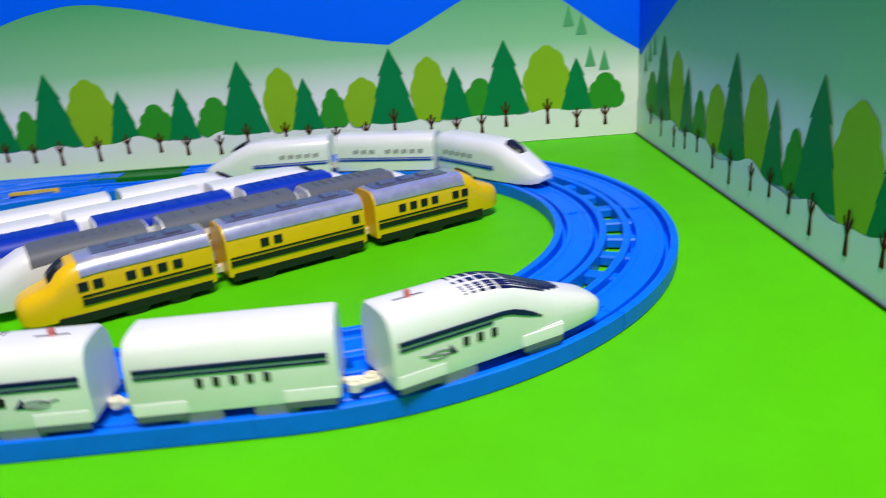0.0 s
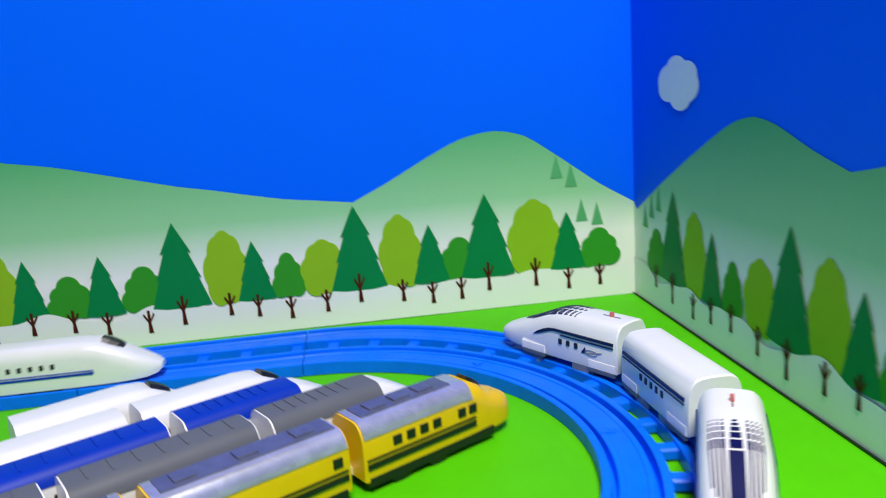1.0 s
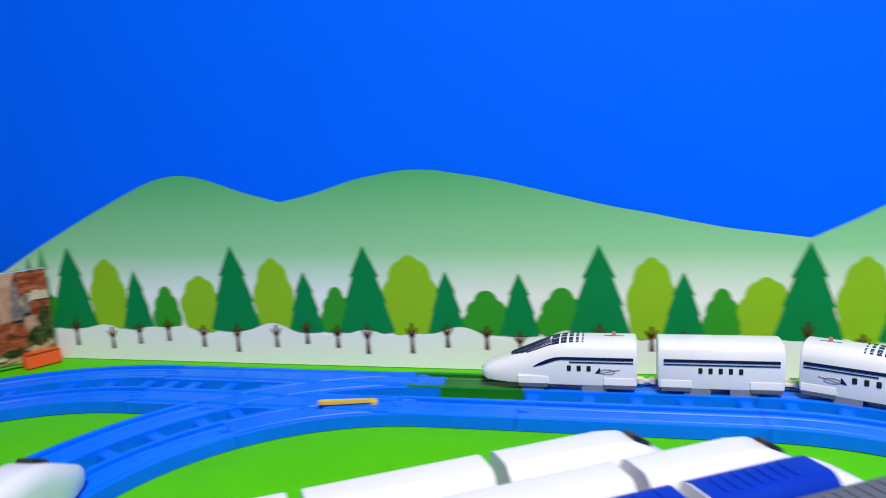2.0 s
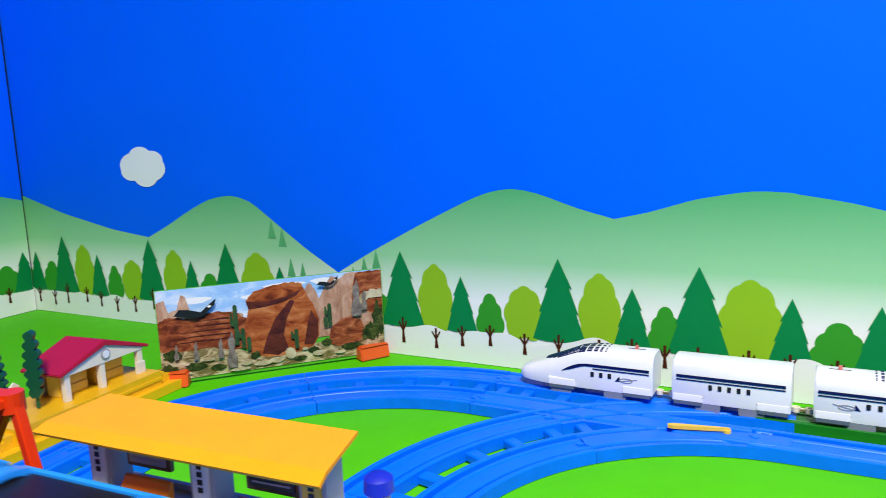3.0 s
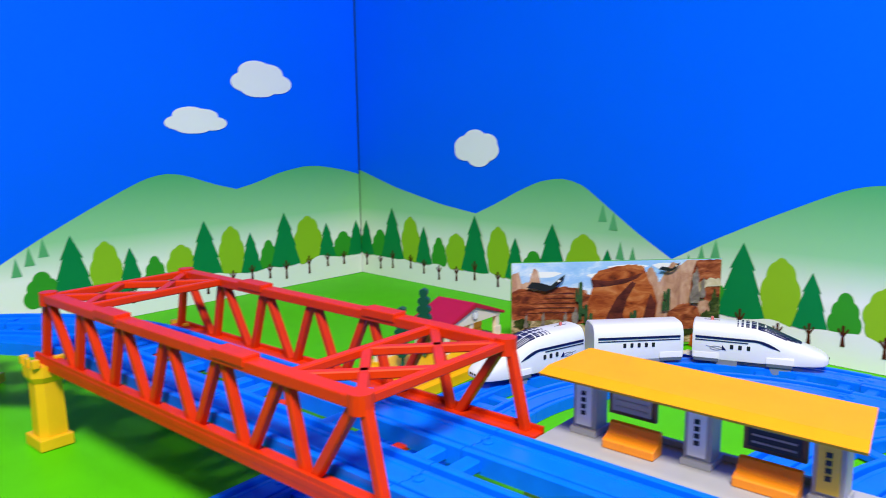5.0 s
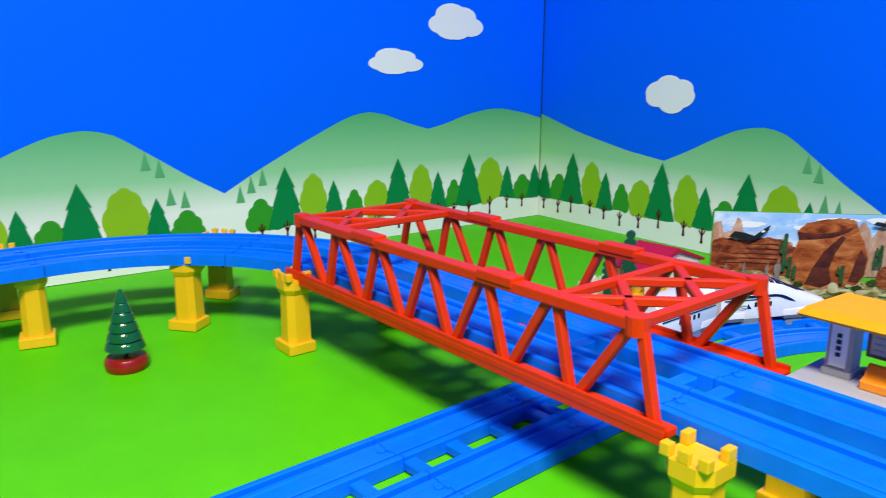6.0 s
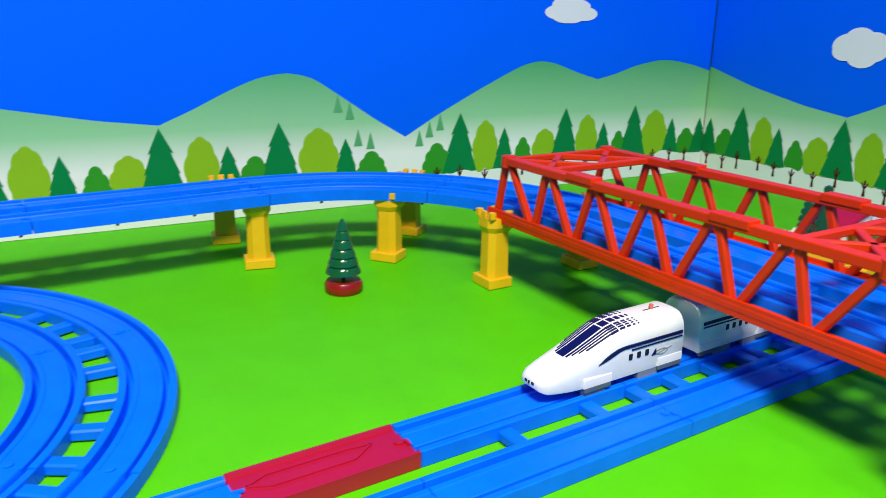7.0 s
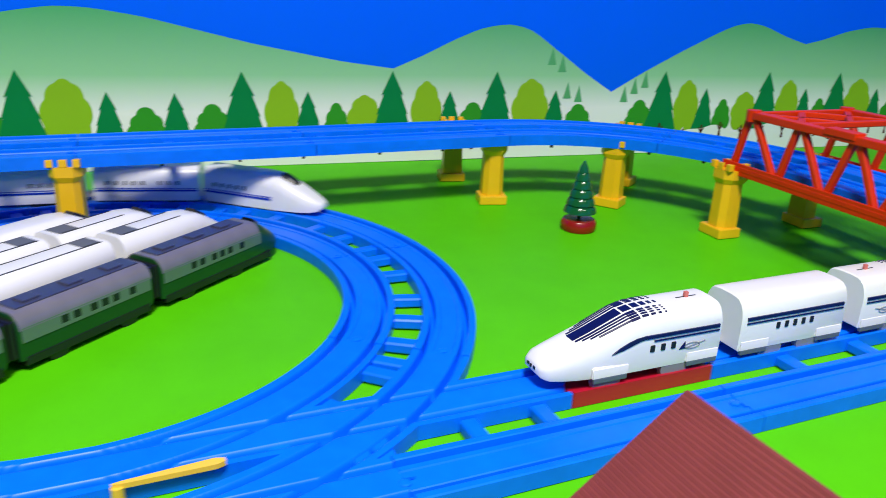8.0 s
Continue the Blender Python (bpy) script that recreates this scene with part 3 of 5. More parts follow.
# curve to the south along the west wall
V_END = Vector(bpt(-0.174, 0))
CC = V_END - BN * (RIN + h)
E_RI, E_RO = RIN, ROUT
A0 = 90 + BR_A
A_END = 180 + 5
for a0, a1 in ((A0, A0 + 41), (A0 + 41, A_END)):
    deck_rail([arc(CC.x, CC.y, E_RI, a0, a1, 15), arc(CC.x, CC.y, E_RO, a0, a1, 15)], (1, 5, 10, 14), -1, "elevated double curved rail of blue plastic")
# curve to the south at the other end
KC = Vector(bpt(0.385, 0)) - BN * (RIN + h)
for a0, a1 in ((A0, A0 - 46), (A0 - 46, 0)):
    deck_rail([arc(KC.x, KC.y, E_RI, a0, a1, 15), arc(KC.x, KC.y, E_RO, a0, a1, 15)], (1, 5, 10, 14), 1, "elevated double curved rail of blue plastic")
for y0 in (0, .215):
    deck_rail([line((KC.x + E_RI, KC.y - y0), (KC.x + E_RI, KC.y - y0 - .215), 24), line((KC.x + E_RO, KC.y - y0), (KC.x + E_RO, KC.y - y0 - .215), 24)], (1, 8, 15, 22), 1, "elevated double straight rail of blue plastic")
SDIR = (math.sin(radians(5)), -math.cos(radians(5)))
for s0, s1 in ((0, .215), (.215, .43), (.43, .645)):
    p, q = on_circle(CC, E_RI, A_END), on_circle(CC, E_RO, A_END)
    deck_rail([line((p[0] + SDIR[0] * s0, p[1] + SDIR[1] * s0), (p[0] + SDIR[0] * s1, p[1] + SDIR[1] * s1), 24),
               line((q[0] + SDIR[0] * s0, q[1] + SDIR[1] * s0), (q[0] + SDIR[0] * s1, q[1] + SDIR[1] * s1), 24)], (1, 8, 15, 22), -1, "elevated double straight rail of blue plastic")


def block_pier(m, label="yellow plastic bridge pier with a notched top"):
    root = thing("bridge_pier", m, label, "bridge pier", "yellow piers")
    bm = bmesh.new()
    box(bm, -.0155, .0155, -.0135, .0135, 0, .010, .0012)
    part("foot", bm, M_PIER, root)
    bm = bmesh.new()
    hexa = lambda w, d: [(-w, -d * .45), (-w * .55, -d), (w * .55, -d), (w, -d * .45), (w, d), (-w, d)]
    loft(bm, [[(x, y, .010) for x, y in hexa(.0118, .0105)], [(x, y, .056) for x, y in hexa(.0108, .0100)]])
    part("shaft", bm, M_PIER, root)
    bm = bmesh.new()
    loft(bm, [[(x, y, .056) for x, y in hexa(.0112, .0105)], [(x, y, .061) for x, y in hexa(.0140, .0128)], [(x, y, .070) for x, y in hexa(.0140, .0128)]])
    part("head", bm, M_PIER, root)
    for x0, x1, y0, y1 in ((-.0140, -.0080, -.0128, -.0070), (.0080, .0140, -.0128, -.0070), (-.0140, -.0090, .0050, .0128), (.0090, .0140, .0050, .0128), (-.0035, .0035, -.0128, -.0100)):
        bm = bmesh.new()
        box(bm, x0, x1, y0, y1, .070, .077, .0008)
        part("merlon", bm, M_PIER, root)
    return root


pier = block_pier(pose(-0.762, 0.085, 0, 0, 0, 80))
PIERS = [(-0.727, 0.218, 40), (-0.607, 0.279, 3), (-0.186, 0.303, 3), (-0.620, 0.397, 183), (-0.190, 0.408, 183), (-0.868, 0.072, 262), (-0.812, 0.284, 220), (-0.714, -0.343, 85), (0.150, 0.27, -48), (0.155, -0.10, 90), (0.270, -0.10, -90), (0.155, -0.30, 90), (0.270, -0.30, -90)]
for x, y, a in PIERS:
    copy_thing(pier, pose(x, y, 0, 0, 0, a))

# ---- red truss bridge ----
bridge = thing("truss_bridge", pose(-0.4155, 0.356, 0, 0, 0, 3.5), "long red plastic truss bridge over the blue tracks", "toy bridge")
BB, BT = 0.072, 0.127
NP = 7
for side in (-1, 1):
    y = side * BWID / 2
    bm = bmesh.new()
    box(bm, -BLEN / 2 - .006, BLEN / 2 + .006, y - .006, y + .006, BB - .002, BB + .003, .0008)
    box(bm, -BLEN / 2 - .006, BLEN / 2 + .006, y + side * .0045 - .0012, y + side * .0045 + .0012, BB - .006, BB + .006, .0005)
    part("bottom_chord", bm, M_BRIDGE, bridge)
    bm = bmesh.new()
    x_top = BLEN / 2 - .019
    box(bm, -x_top - .004, x_top + .004, y - .0055, y + .0055, BT - .004, BT + .003, .0009)
    for sx in (-1, 1):
        box(bm, sx * .075 - .016, sx * .075 + .016, y - .0064, y + .0064, BT - .001, BT + .0052, .0008)
        lathe(bm, [(.0068, BT - .0065), (.0068, BT + .0042)], 14, (sx * x_top, y))
    part("top_chord", bm, M_BRIDGE, bridge)
    pts_b = [-BLEN / 2 + .004 + (BLEN - .008) * k / NP for k in range(NP + 1)]
    pts_t = [-x_top + 2 * x_top * k / (NP - 1) for k in range(NP)]
    for k in range(NP):
        for xb, dx in ((pts_b[k], -.0035), (pts_b[k + 1], .0035)):
            bm = bmesh.new()
            beam(bm, (xb - dx * (0 if xb in (pts_b[0], pts_b[-1]) else 1), y, BB + .002), (pts_t[k] + dx, y, BT - .003), .0058, .0062, up=(0, 1, 0))
            part("truss_strut", bm, M_BRIDGE, bridge)
for sx in (-1, 1):
    x0, x1 = sx * (BLEN / 2 - .019), sx * (BLEN / 2 - .078)
    for a, b in (((x0, -BWID / 2), (x0, BWID / 2)), ((x1, -BWID / 2), (x1, BWID / 2)), ((x0, -BWID / 2), (x1, 0)), ((x0, BWID / 2), (x1, 0)), ((x1, -BWID / 2), (x0, 0)), ((x1, BWID / 2), (x0, 0))):
        bm = bmesh.new()
        beam(bm, (*a, BT - .0005 - (.0006 if abs(a[0] - b[0]) > 1e-5 else 0)), (*b, BT - .0005 - (.0006 if abs(a[0] - b[0]) > 1e-5 else 0)), .0062, .0055)
        part("portal_brace", bm, M_BRIDGE, bridge)
for k in range(1, NP):
    bm = bmesh.new()
    x = -BLEN / 2 + BLEN * k / NP
    beam(bm, (x, -BWID / 2, BB - .004), (x, BWID / 2, BB - .004), .008, .004)
    part("floor_beam", bm, M_BRIDGE, bridge)


# ---- plastic conifer ----
def toy_conifer(x, y):
    root = thing("toy_tree", pose(x, y, 0), "glossy dark green plastic conifer on a red base", "toy tree")
    bm = bmesh.new()
    lathe(bm, [(.0175, 0), (.0185, .003), (.0185, .008), (.0165, .011), (.008, .0115)], 28)
    part("base", bm, M_BASERED, root, "dark red round base", True)
    bm = bmesh.new()
    lathe(bm, [(.002, .011), (.002, .019)], 10)
    part("trunk", bm, M_TREEGREEN, root)
    bm = bmesh.new()
    prof = [(.010, .0175)]
    for k in range(6):
        a, b = k / 6, (k + 1) / 6
        prof += [(.0172 * (1 - a * .82), .018 + .050 * a + .001), (.0172 * (1 - (a * .4 + b * .6) * .82), .018 + .050 * (a * .3 + b * .7)), (.0155 * (1 - b * .82), .018 + .050 * b)]
    prof += [(.0012, .0715)]
    lathe(bm, prof, 28)
    part("crown", bm, M_TREEGREEN, root, smooth=True)


toy_conifer(-0.652, 0.139)


# ---- desert picture board ----
def photo_print(name, stops, scale, stretch):
    """A printed photograph's surface: several tones broken up by stretched grain."""
    m = mat(name, (1, 1, 1), 0.5, bump=0, spec=0.12)
    nt = m.node_tree
    tc = nt.nodes.new("ShaderNodeTexCoord")
    mp = nt.nodes.new("ShaderNodeMapping")
    mp.inputs["Scale"].default_value = stretch
    nz = nt.nodes.new("ShaderNodeTexNoise")
    nz.inputs["Scale"].default_value, nz.inputs["Detail"].default_value, nz.inputs["Roughness"].default_value, nz.inputs["Distortion"].default_value = scale, 8, 0.68, 0.8
    cr = nt.nodes.new("ShaderNodeValToRGB")
    while len(cr.color_ramp.elements) < len(stops):
        cr.color_ramp.elements.new(0.5)
    for e, (p, c) in zip(cr.color_ramp.elements, stops):
        e.position, e.color = 0.30 + 0.40 * p, (*c, 1)
    nt.links.new(tc.outputs["Object"], mp.inputs["Vector"])
    nt.links.new(mp.outputs[0], nz.inputs["Vector"])
    nt.links.new(nz.outputs["Fac"], cr.inputs[0])
    nt.links.new(cr.outputs[0], nt.nodes["Principled BSDF"].inputs["Base Color"])
    return m


def picture_board():
    p0, p1 = Vector((-0.482, 0.734)), Vector((-0.318, 0.914))
    d = p1 - p0
    L = d.length
    yaw = math.degrees(math.atan2(d.y, d.x))
    root = thing("picture_board", pose(p0.x, p0.y, 0.002, 0, 0, yaw), "standing picture board of a red rock desert with cacti and animals", "picture board")
    Hh = 0.101
    bm = bmesh.new()
    box(bm, 0, L, 0, .0025, 0, Hh, .0003)
    part("panel", bm, mat("board_green", (0.10, 0.45, 0.02), 0.45), root, "green edged panel")
    M_DSKY = photo_print("pale_sky_print", [(0, (.20, .42, .78)), (.5, (.34, .56, .86)), (.75, (.62, .74, .90)), (1, (.85, .88, .90))], 14, (1, 1, 3))
    M_ROCK = photo_print("red_rock_print", [(0, (.045, .010, .008)), (.35, (.17, .036, .014)), (.6, (.33, .085, .030)), (1, (.52, .20, .09))], 42, (1, 1, 2.6))
    M_ROCK2 = photo_print("orange_rock_print", [(0, (.07, .014, .008)), (.3, (.26, .050, .013)), (.62, (.42, .115, .030)), (1, (.58, .24, .09))], 38, (1, 1, 2.2))
    M_PALE = photo_print("pale_rock_print", [(0, (.22, .09, .06)), (.5, (.46, .25, .16)), (1, (.66, .46, .34))], 34, (2.4, 1, 1))
    M_SAND = photo_print("sand_print", [(0, (.05, .045, .014)), (.4, (.20, .15, .060)), (.6, (.48, .38, .22)), (1, (.68, .60, .42))], 55, (1, 1, 2.4))
    M_STONE = photo_print("pale_stone_print", [(0, (.30, .22, .12)), (1, (.70, .62, .44))], 60, (1, 1, 1))
    M_BUSH = photo_print("bush_print", [(0, (.006, .010, .004)), (.55, (.030, .050, .012)), (1, (.12, .14, .04))], 120, (1, 1, 1))
    M_CACTUS = photo_print("cactus_print", [(0, (.008, .030, .012)), (1, (.05, .13, .045))], 100, (3, 1, 1))
    M_SHADE = photo_print("dark_rock_print", [(0, (.030, .008, .010)), (1, (.16, .036, .022))], 50, (1, 1, 2))
    M_ANIMAL = photo_print("grey_brown_print", [(0, (.07, .055, .050)), (1, (.34, .29, .25))], 90, (1, 1, 1))
    layer = [0.0004]

    def shape(name, material, pts, label=""):
        bm = bmesh.new()
        polygon(bm, [(x * L, -layer[0], z * Hh) for x, z in pts])
        layer[0] += 0.00009
        part(name, bm, material, root, label)

    shape("printed_sky", M_DSKY, [(.003, .30), (.997, .30), (.997, .997), (.003, .997)])
    for cx, cz, w in ((.16, .86, .07), (.42, .83, .06), (.55, .92, .09), (.72, .93, .05)):
        shape("printed_cloud", M_SNOW, [(cx + w * math.cos(a) * (1 + .2 * math.sin(3 * a)), cz + .035 * math.sin(a)) for a in [2 * math.pi * k / 20 for k in range(20)]])
    def blob(name, material, cx, cz, w, h, rough=.25, n=22):
        """An uneven round patch."""
        shape(name, material, [(cx + w * math.cos(a) * random.uniform(1 - rough, 1), cz + h * math.sin(a) * random.uniform(1 - rough, 1)) for a in [2 * math.pi * k / n for k in range(n)]])

    def jagged(name, material, top, low, label=""):
        """A rock face: an uneven crest through the given points, down to a lower edge."""
        crest = []
        for (x0, z0), (x1, z1) in zip(top, top[1:]):
            for k in range(5):
                f = k / 5
                crest.append((x0 + (x1 - x0) * f, min(.995, z0 + (z1 - z0) * f + (random.uniform(-.012, .012) if k else 0))))
        shape(name, material, crest + [top[-1]] + low, label)

    jagged("printed_mesa", M_PALE, [(.003, .86), (.035, .90), (.05, .76), (.085, .78), (.105, .93), (.125, .90), (.14, .74), (.30, .70), (.36, .66)], [(.36, .4), (.003, .4)])
    jagged("printed_mesa", M_PALE, [(.58, .60), (.62, .72), (.635, .86), (.66, .93), (.685, .84), (.70, .74), (.73, .86), (.76, .97), (.80, .93), (.83, .99), (.997, .99)], [(.997, .3), (.58, .3)])
    jagged("printed_cliff", M_ROCK, [(.85, .58), (.86, .84), (.875, .97), (.93, .99), (.997, .98)], [(.997, .45), (.93, .52)])
    jagged("printed_rock", M_ROCK, [(.003, .66), (.05, .71), (.11, .67), (.18, .70), (.26, .72), (.33, .68), (.38, .60)], [(.40, .30), (.20, .26), (.003, .34)])
    jagged("printed_ground", M_SAND, [(.003, .36), (.10, .33), (.22, .34), (.36, .25), (.52, .20), (.66, .24), (.80, .28), (.90, .36), (.997, .40)], [(.997, .035), (.003, .035)])
    jagged("printed_rock", M_ROCK2, [(.355, .30), (.365, .54), (.385, .70), (.375, .80), (.41, .89), (.50, .94), (.585, .955), (.625, .93), (.645, .80), (.675, .66), (.695, .50), (.69, .32)], [(.66, .21), (.56, .15), (.46, .15), (.39, .20)], "large orange-red rock")
    shape("printed_shade", M_SHADE, [(.375, .79), (.46, .77), (.55, .80), (.62, .86), (.60, .80), (.54, .74), (.46, .71), (.385, .70)])
    shape("printed_shade", M_SHADE, [(.43, .20), (.46, .40), (.50, .58), (.57, .76), (.59, .74), (.55, .56), (.53, .38), (.55, .22), (.50, .16)])
    shape("printed_shade", M_SHADE, [(.62, .24), (.64, .46), (.66, .62), (.69, .48), (.685, .32), (.66, .23)])
    for k in range(5):
        z = .42 + k * .055
        shape("printed_shade", M_SHADE, [(.02 + k * .03, z), (.16 + k * .03, z + .012), (.30, z + .004), (.30, z - .006), (.15 + k * .03, z)])
    jagged("printed_rock", M_ROCK, [(.73, .22), (.745, .38), (.79, .47), (.84, .50), (.89, .44), (.91, .30)], [(.88, .20), (.78, .17)])
    jagged("printed_ledge", M_STONE, [(.86, .66), (.90, .74), (.95, .78), (.997, .76)], [(.997, .68), (.93, .68), (.90, .62)])
    for cx, cz, w, h in ((.97, .42, .035, .24), (.93, .30, .05, .12), (.05, .30, .05, .07), (.14, .16, .06, .05), (.03, .14, .05, .09), (.24, .12, .04, .04), (.66, .17, .03, .05), (.72, .24, .03, .05), (.84, .16, .06, .05), (.60, .10, .04, .03), (.40, .20, .025, .05)):
        blob("printed_bush", M_BUSH, cx, cz, w, h, .45)
    for cx, cz, w, h in ((.555, .165, .026, .075), (.49, .115, .04, .035), (.43, .10, .05, .030), (.68, .13, .03, .035), (.62, .20, .015, .02), (.36, .13, .03, .03), (.20, .22, .03, .02), (.10, .10, .03, .02), (.33, .07, .05, .02), (.78, .11, .03, .02)):
        blob("printed_stone", M_STONE, cx, cz, w, h, .2, 12)
    for x, z0, z1, arm in ((.325, .34, .78, .05), (.352, .30, .52, .03), (.375, .26, .42, 0), (.585, .22, .44, .03), (.742, .42, .68, .035), (.722, .42, .54, 0)):
        shape("printed_cactus", M_CACTUS, [(x - .009, z0), (x + .009, z0), (x + .009, z1 - .02), (x, z1), (x - .009, z1 - .02)])
        if arm:
            zm = z0 + (z1 - z0) * .45
            shape("printed_cactus", M_CACTUS, [(x - .008, zm), (x - .024, zm + .02), (x - .024, zm + arm * 3), (x - .017, zm + arm * 3 + .01), (x - .012, zm + arm * 2), (x - .008, zm + .05)])
    # small grey animals sitting up
    for x, z, u in ((.298, .10, 1.0), (.252, .22, .55), (.148, .24, .5), (.068, .26, .42), (.868, .50, 1.05), (.905, .56, .6)):
        shape("printed_animal", M_ANIMAL, [(x - .020 * u, z), (x + .020 * u, z), (x + .024 * u, z + .10 * u), (x + .012 * u, z + .20 * u), (x + .018 * u, z + .27 * u), (x + .012 * u, z + .33 * u), (x + .006 * u, z + .40 * u), (x - .002 * u, z + .34 * u), (x - .012 * u, z + .32 * u), (x - .014 * u, z + .26 * u), (x - .010 * u, z + .20 * u), (x - .024 * u, z + .09 * u)])
    for x, z, u in ((.15, .75, .8), (.735, .91, .45)):
        shape("printed_bird", M_BLACK, [(x - .10 * u, z - .03 * u), (x - .07 * u, z + .05 * u), (x - .02 * u, z + .035 * u), (x + .04 * u, z - .01 * u), (x + .09 * u, z + .09 * u), (x + .125 * u, z + .15 * u), (x + .115 * u, z + .07 * u), (x + .06 * u, z - .05 * u), (x + .01 * u, z - .09 * u), (x - .05 * u, z - .05 * u)])
        shape("printed_wing_tip", M_SNOW, [(x + .088 * u, z + .075 * u), (x + .10 * u, z + .055 * u), (x + .085 * u, z + .035 * u), (x + .075 * u, z + .055 * u)])
    n = Vector((d.y, -d.x)).normalized()
    for s, nm in ((0.010, 0), (L - 0.016, 1)):
        c = p0 + d.normalized() * s
        st = thing("board_stand", pose(c.x, c.y, 0, 0, 0, yaw + (12 if nm else -14)), "red-orange plastic foot holding the picture board", "stand", "board stands")
        bm = bmesh.new()
        loft(bm, [[(-.018, y, z) for y, z in ((-.011, 0), (.010, 0), (.007, .015), (-.008, .015))], [(.018, y, z) for y, z in ((-.011, 0), (.010, 0), (.007, .015), (-.008, .015))]])
        bmesh.ops.bevel(bm, geom=bm.edges[:], offset=.0012, segments=2, affect="EDGES")
        part("foot_block", bm, M_REDORANGE, st)
        bm = bmesh.new()
        box(bm, -.0165, .0165, -.0095, .0085, .015, .0162, .0004)
        part("clip_lip", bm, M_REDORANGE, st)


picture_board()


# ---- country station with red roof ----
def station():
    root = thing("toy_station", pose(-0.480, 0.652, 0, 0, 0, 94) @ Matrix.Diagonal((.92, .92, .95, 1)), "ivory country station with maroon roof on a yellow platform", "toy station")
    # local x runs along the platform, local -y faces the rails
    bm = bmesh.new()
    ring = [(-.130, -.028), (.100, -.028), (.100, .055), (-.130, .055)]
    inner = [(-.105, -.020), (.072, -.020), (.072, .050), (-.105, .050)]
    loft(bm, [[(x, y, 0) for x, y in ring], [(x, y, .010) for x, y in ring]])
    loft(bm, [[(x, y, .010) for x, y in inner], [(x, y, .026) for x, y in inner]])
    part("platform", bm, M_PIER, root, "yellow platform")
    for k in range(3):
        for sx in (-1, 1):
            bm = bmesh.new()
            x0, x1 = ((.072 + k * .009, .081 + k * .009) if sx > 0 else (-.114 - k * .008, -.105 - k * .008))
            box(bm, x0, x1, -.016, .046, .010, .022 - k * .0045, .0004)
            part("step", bm, M_PIER, root)
    bm = bmesh.new()
    box(bm, -.105, .072, -.0215, -.0195, .016, .019)
    part("platform_edge", bm, M_PIER, root)
    X0, X1, Y0, Y1, Z0, Z1 = -.038, .062, -.006, .042, .026, .054
    for x in (X0 + .003, -.004 + .012, X1 - .003):
        bm = bmesh.new()
        box(bm, x - .0032, x + .0032, Y0, Y0 + .006, Z0, Z1, .0006)
        part("post", bm, M_IVORY, root)
    for x in (X0 + .003, X1 - .003):
        for y in (Y1 - .006,):
            bm = bmesh.new()
            box(bm, x - .003, x + .003, y, y + .006, Z0, Z1, .0006)
            part("post", bm, M_IVORY, root)
    bm = bmesh.new()
    box(bm, X0 + .004, X1 - .004, Y1 - .004, Y1 - .001, Z0, Z1)
    part("back_wall", bm, M_IVORY, root)
    for x0, x1 in ((X0 + .007, .003), (.013, X1 - .012)):
        bm = bmesh.new()
        box(bm, x0, x1, .012, .030, Z0, Z0 + .022, .0015)
        for k in range(2):
            box(bm, x0 + .001, x1 - .001, .0105, .0125, Z0 + .003 + k * .010, Z0 + .010 + k * .010, .0006)
        part("counter", bm, M_LEVER, root, "ochre yellow ticket counter")
    bm = bmesh.new()
    box(bm, X1 - .010, X1 + .002, Y0 - .001, Y0 + .002, Z0, Z0 + .013, .0004)
    part("side_panel", bm, M_IVORY, root)
    # gable front with a clock
    xm = (X0 + X1) / 2
    bm = bmesh.new()
    tri = [(X0 - .001, Z1 - .002), (X1 + .001, Z1 - .002), (X1 + .001, Z1 + .002), (xm, Z1 + .0165), (X0 - .001, Z1 + .002)]
    loft(bm, [[(x, Y0 - .001, z) for x, z in tri], [(x, Y0 + .003, z) for x, z in tri]])
    part("gable", bm, M_IVORY, root)
    bm = bmesh.new()
    lathe(bm, [(.0056, 0), (.0056, .0012), (.0046, .0016)], 20)
    bmesh.ops.rotate(bm, cent=(0, 0, 0), matrix=Matrix.Rotation(radians(90), 3, "X"), verts=bm.verts)
    part("clock", bm, M_GREY, root, "small round clock").location = (xm, Y0 - .001, Z1 + .0065)
    bm = bmesh.new()
    lathe(bm, [(.0040, 0), (.0040, .0021)], 20)
    bmesh.ops.rotate(bm, cent=(0, 0, 0), matrix=Matrix.Rotation(radians(90), 3, "X"), verts=bm.verts)
    part("clock_face", bm, M_WHITE, root).location = (xm, Y0 - .001, Z1 + .0065)
    # roof: two slopes, overhanging
    bm = bmesh.new()
    o = .008
    up = [(X0 - o, Z1 + .0015), (xm, Z1 + .0215), (X1 + o, Z1 + .0015), (X1 + o - .0015, Z1 - .0015), (xm, Z1 + .0170), (X0 - o + .0015, Z1 - .0015)]
    loft(bm, [[(x, Y0 - .0035, z) for x, z in up], [(x, Y1 + .006, z) for x, z in up]])
    bmesh.ops.bevel(bm, geom=bm.edges[:], offset=.0008, segments=2, affect="EDGES")
    part("roof", bm, M_MAROON, root, "maroon gabled roof", True)
    # picket fence and flat trees
    for x in (-.060, -.078, -.096):
        bm = bmesh.new()
        pts = [(x - .007, .026), (x + .007, .026), (x + .007, .044), (x + .002, .048), (x - .003, .044), (x - .007, .046)]
        loft(bm, [[(a, .040, z) for a, z in pts], [(a, .043, z) for a, z in pts]])
        part("fence_panel", bm, M_IVORY, root)


station()


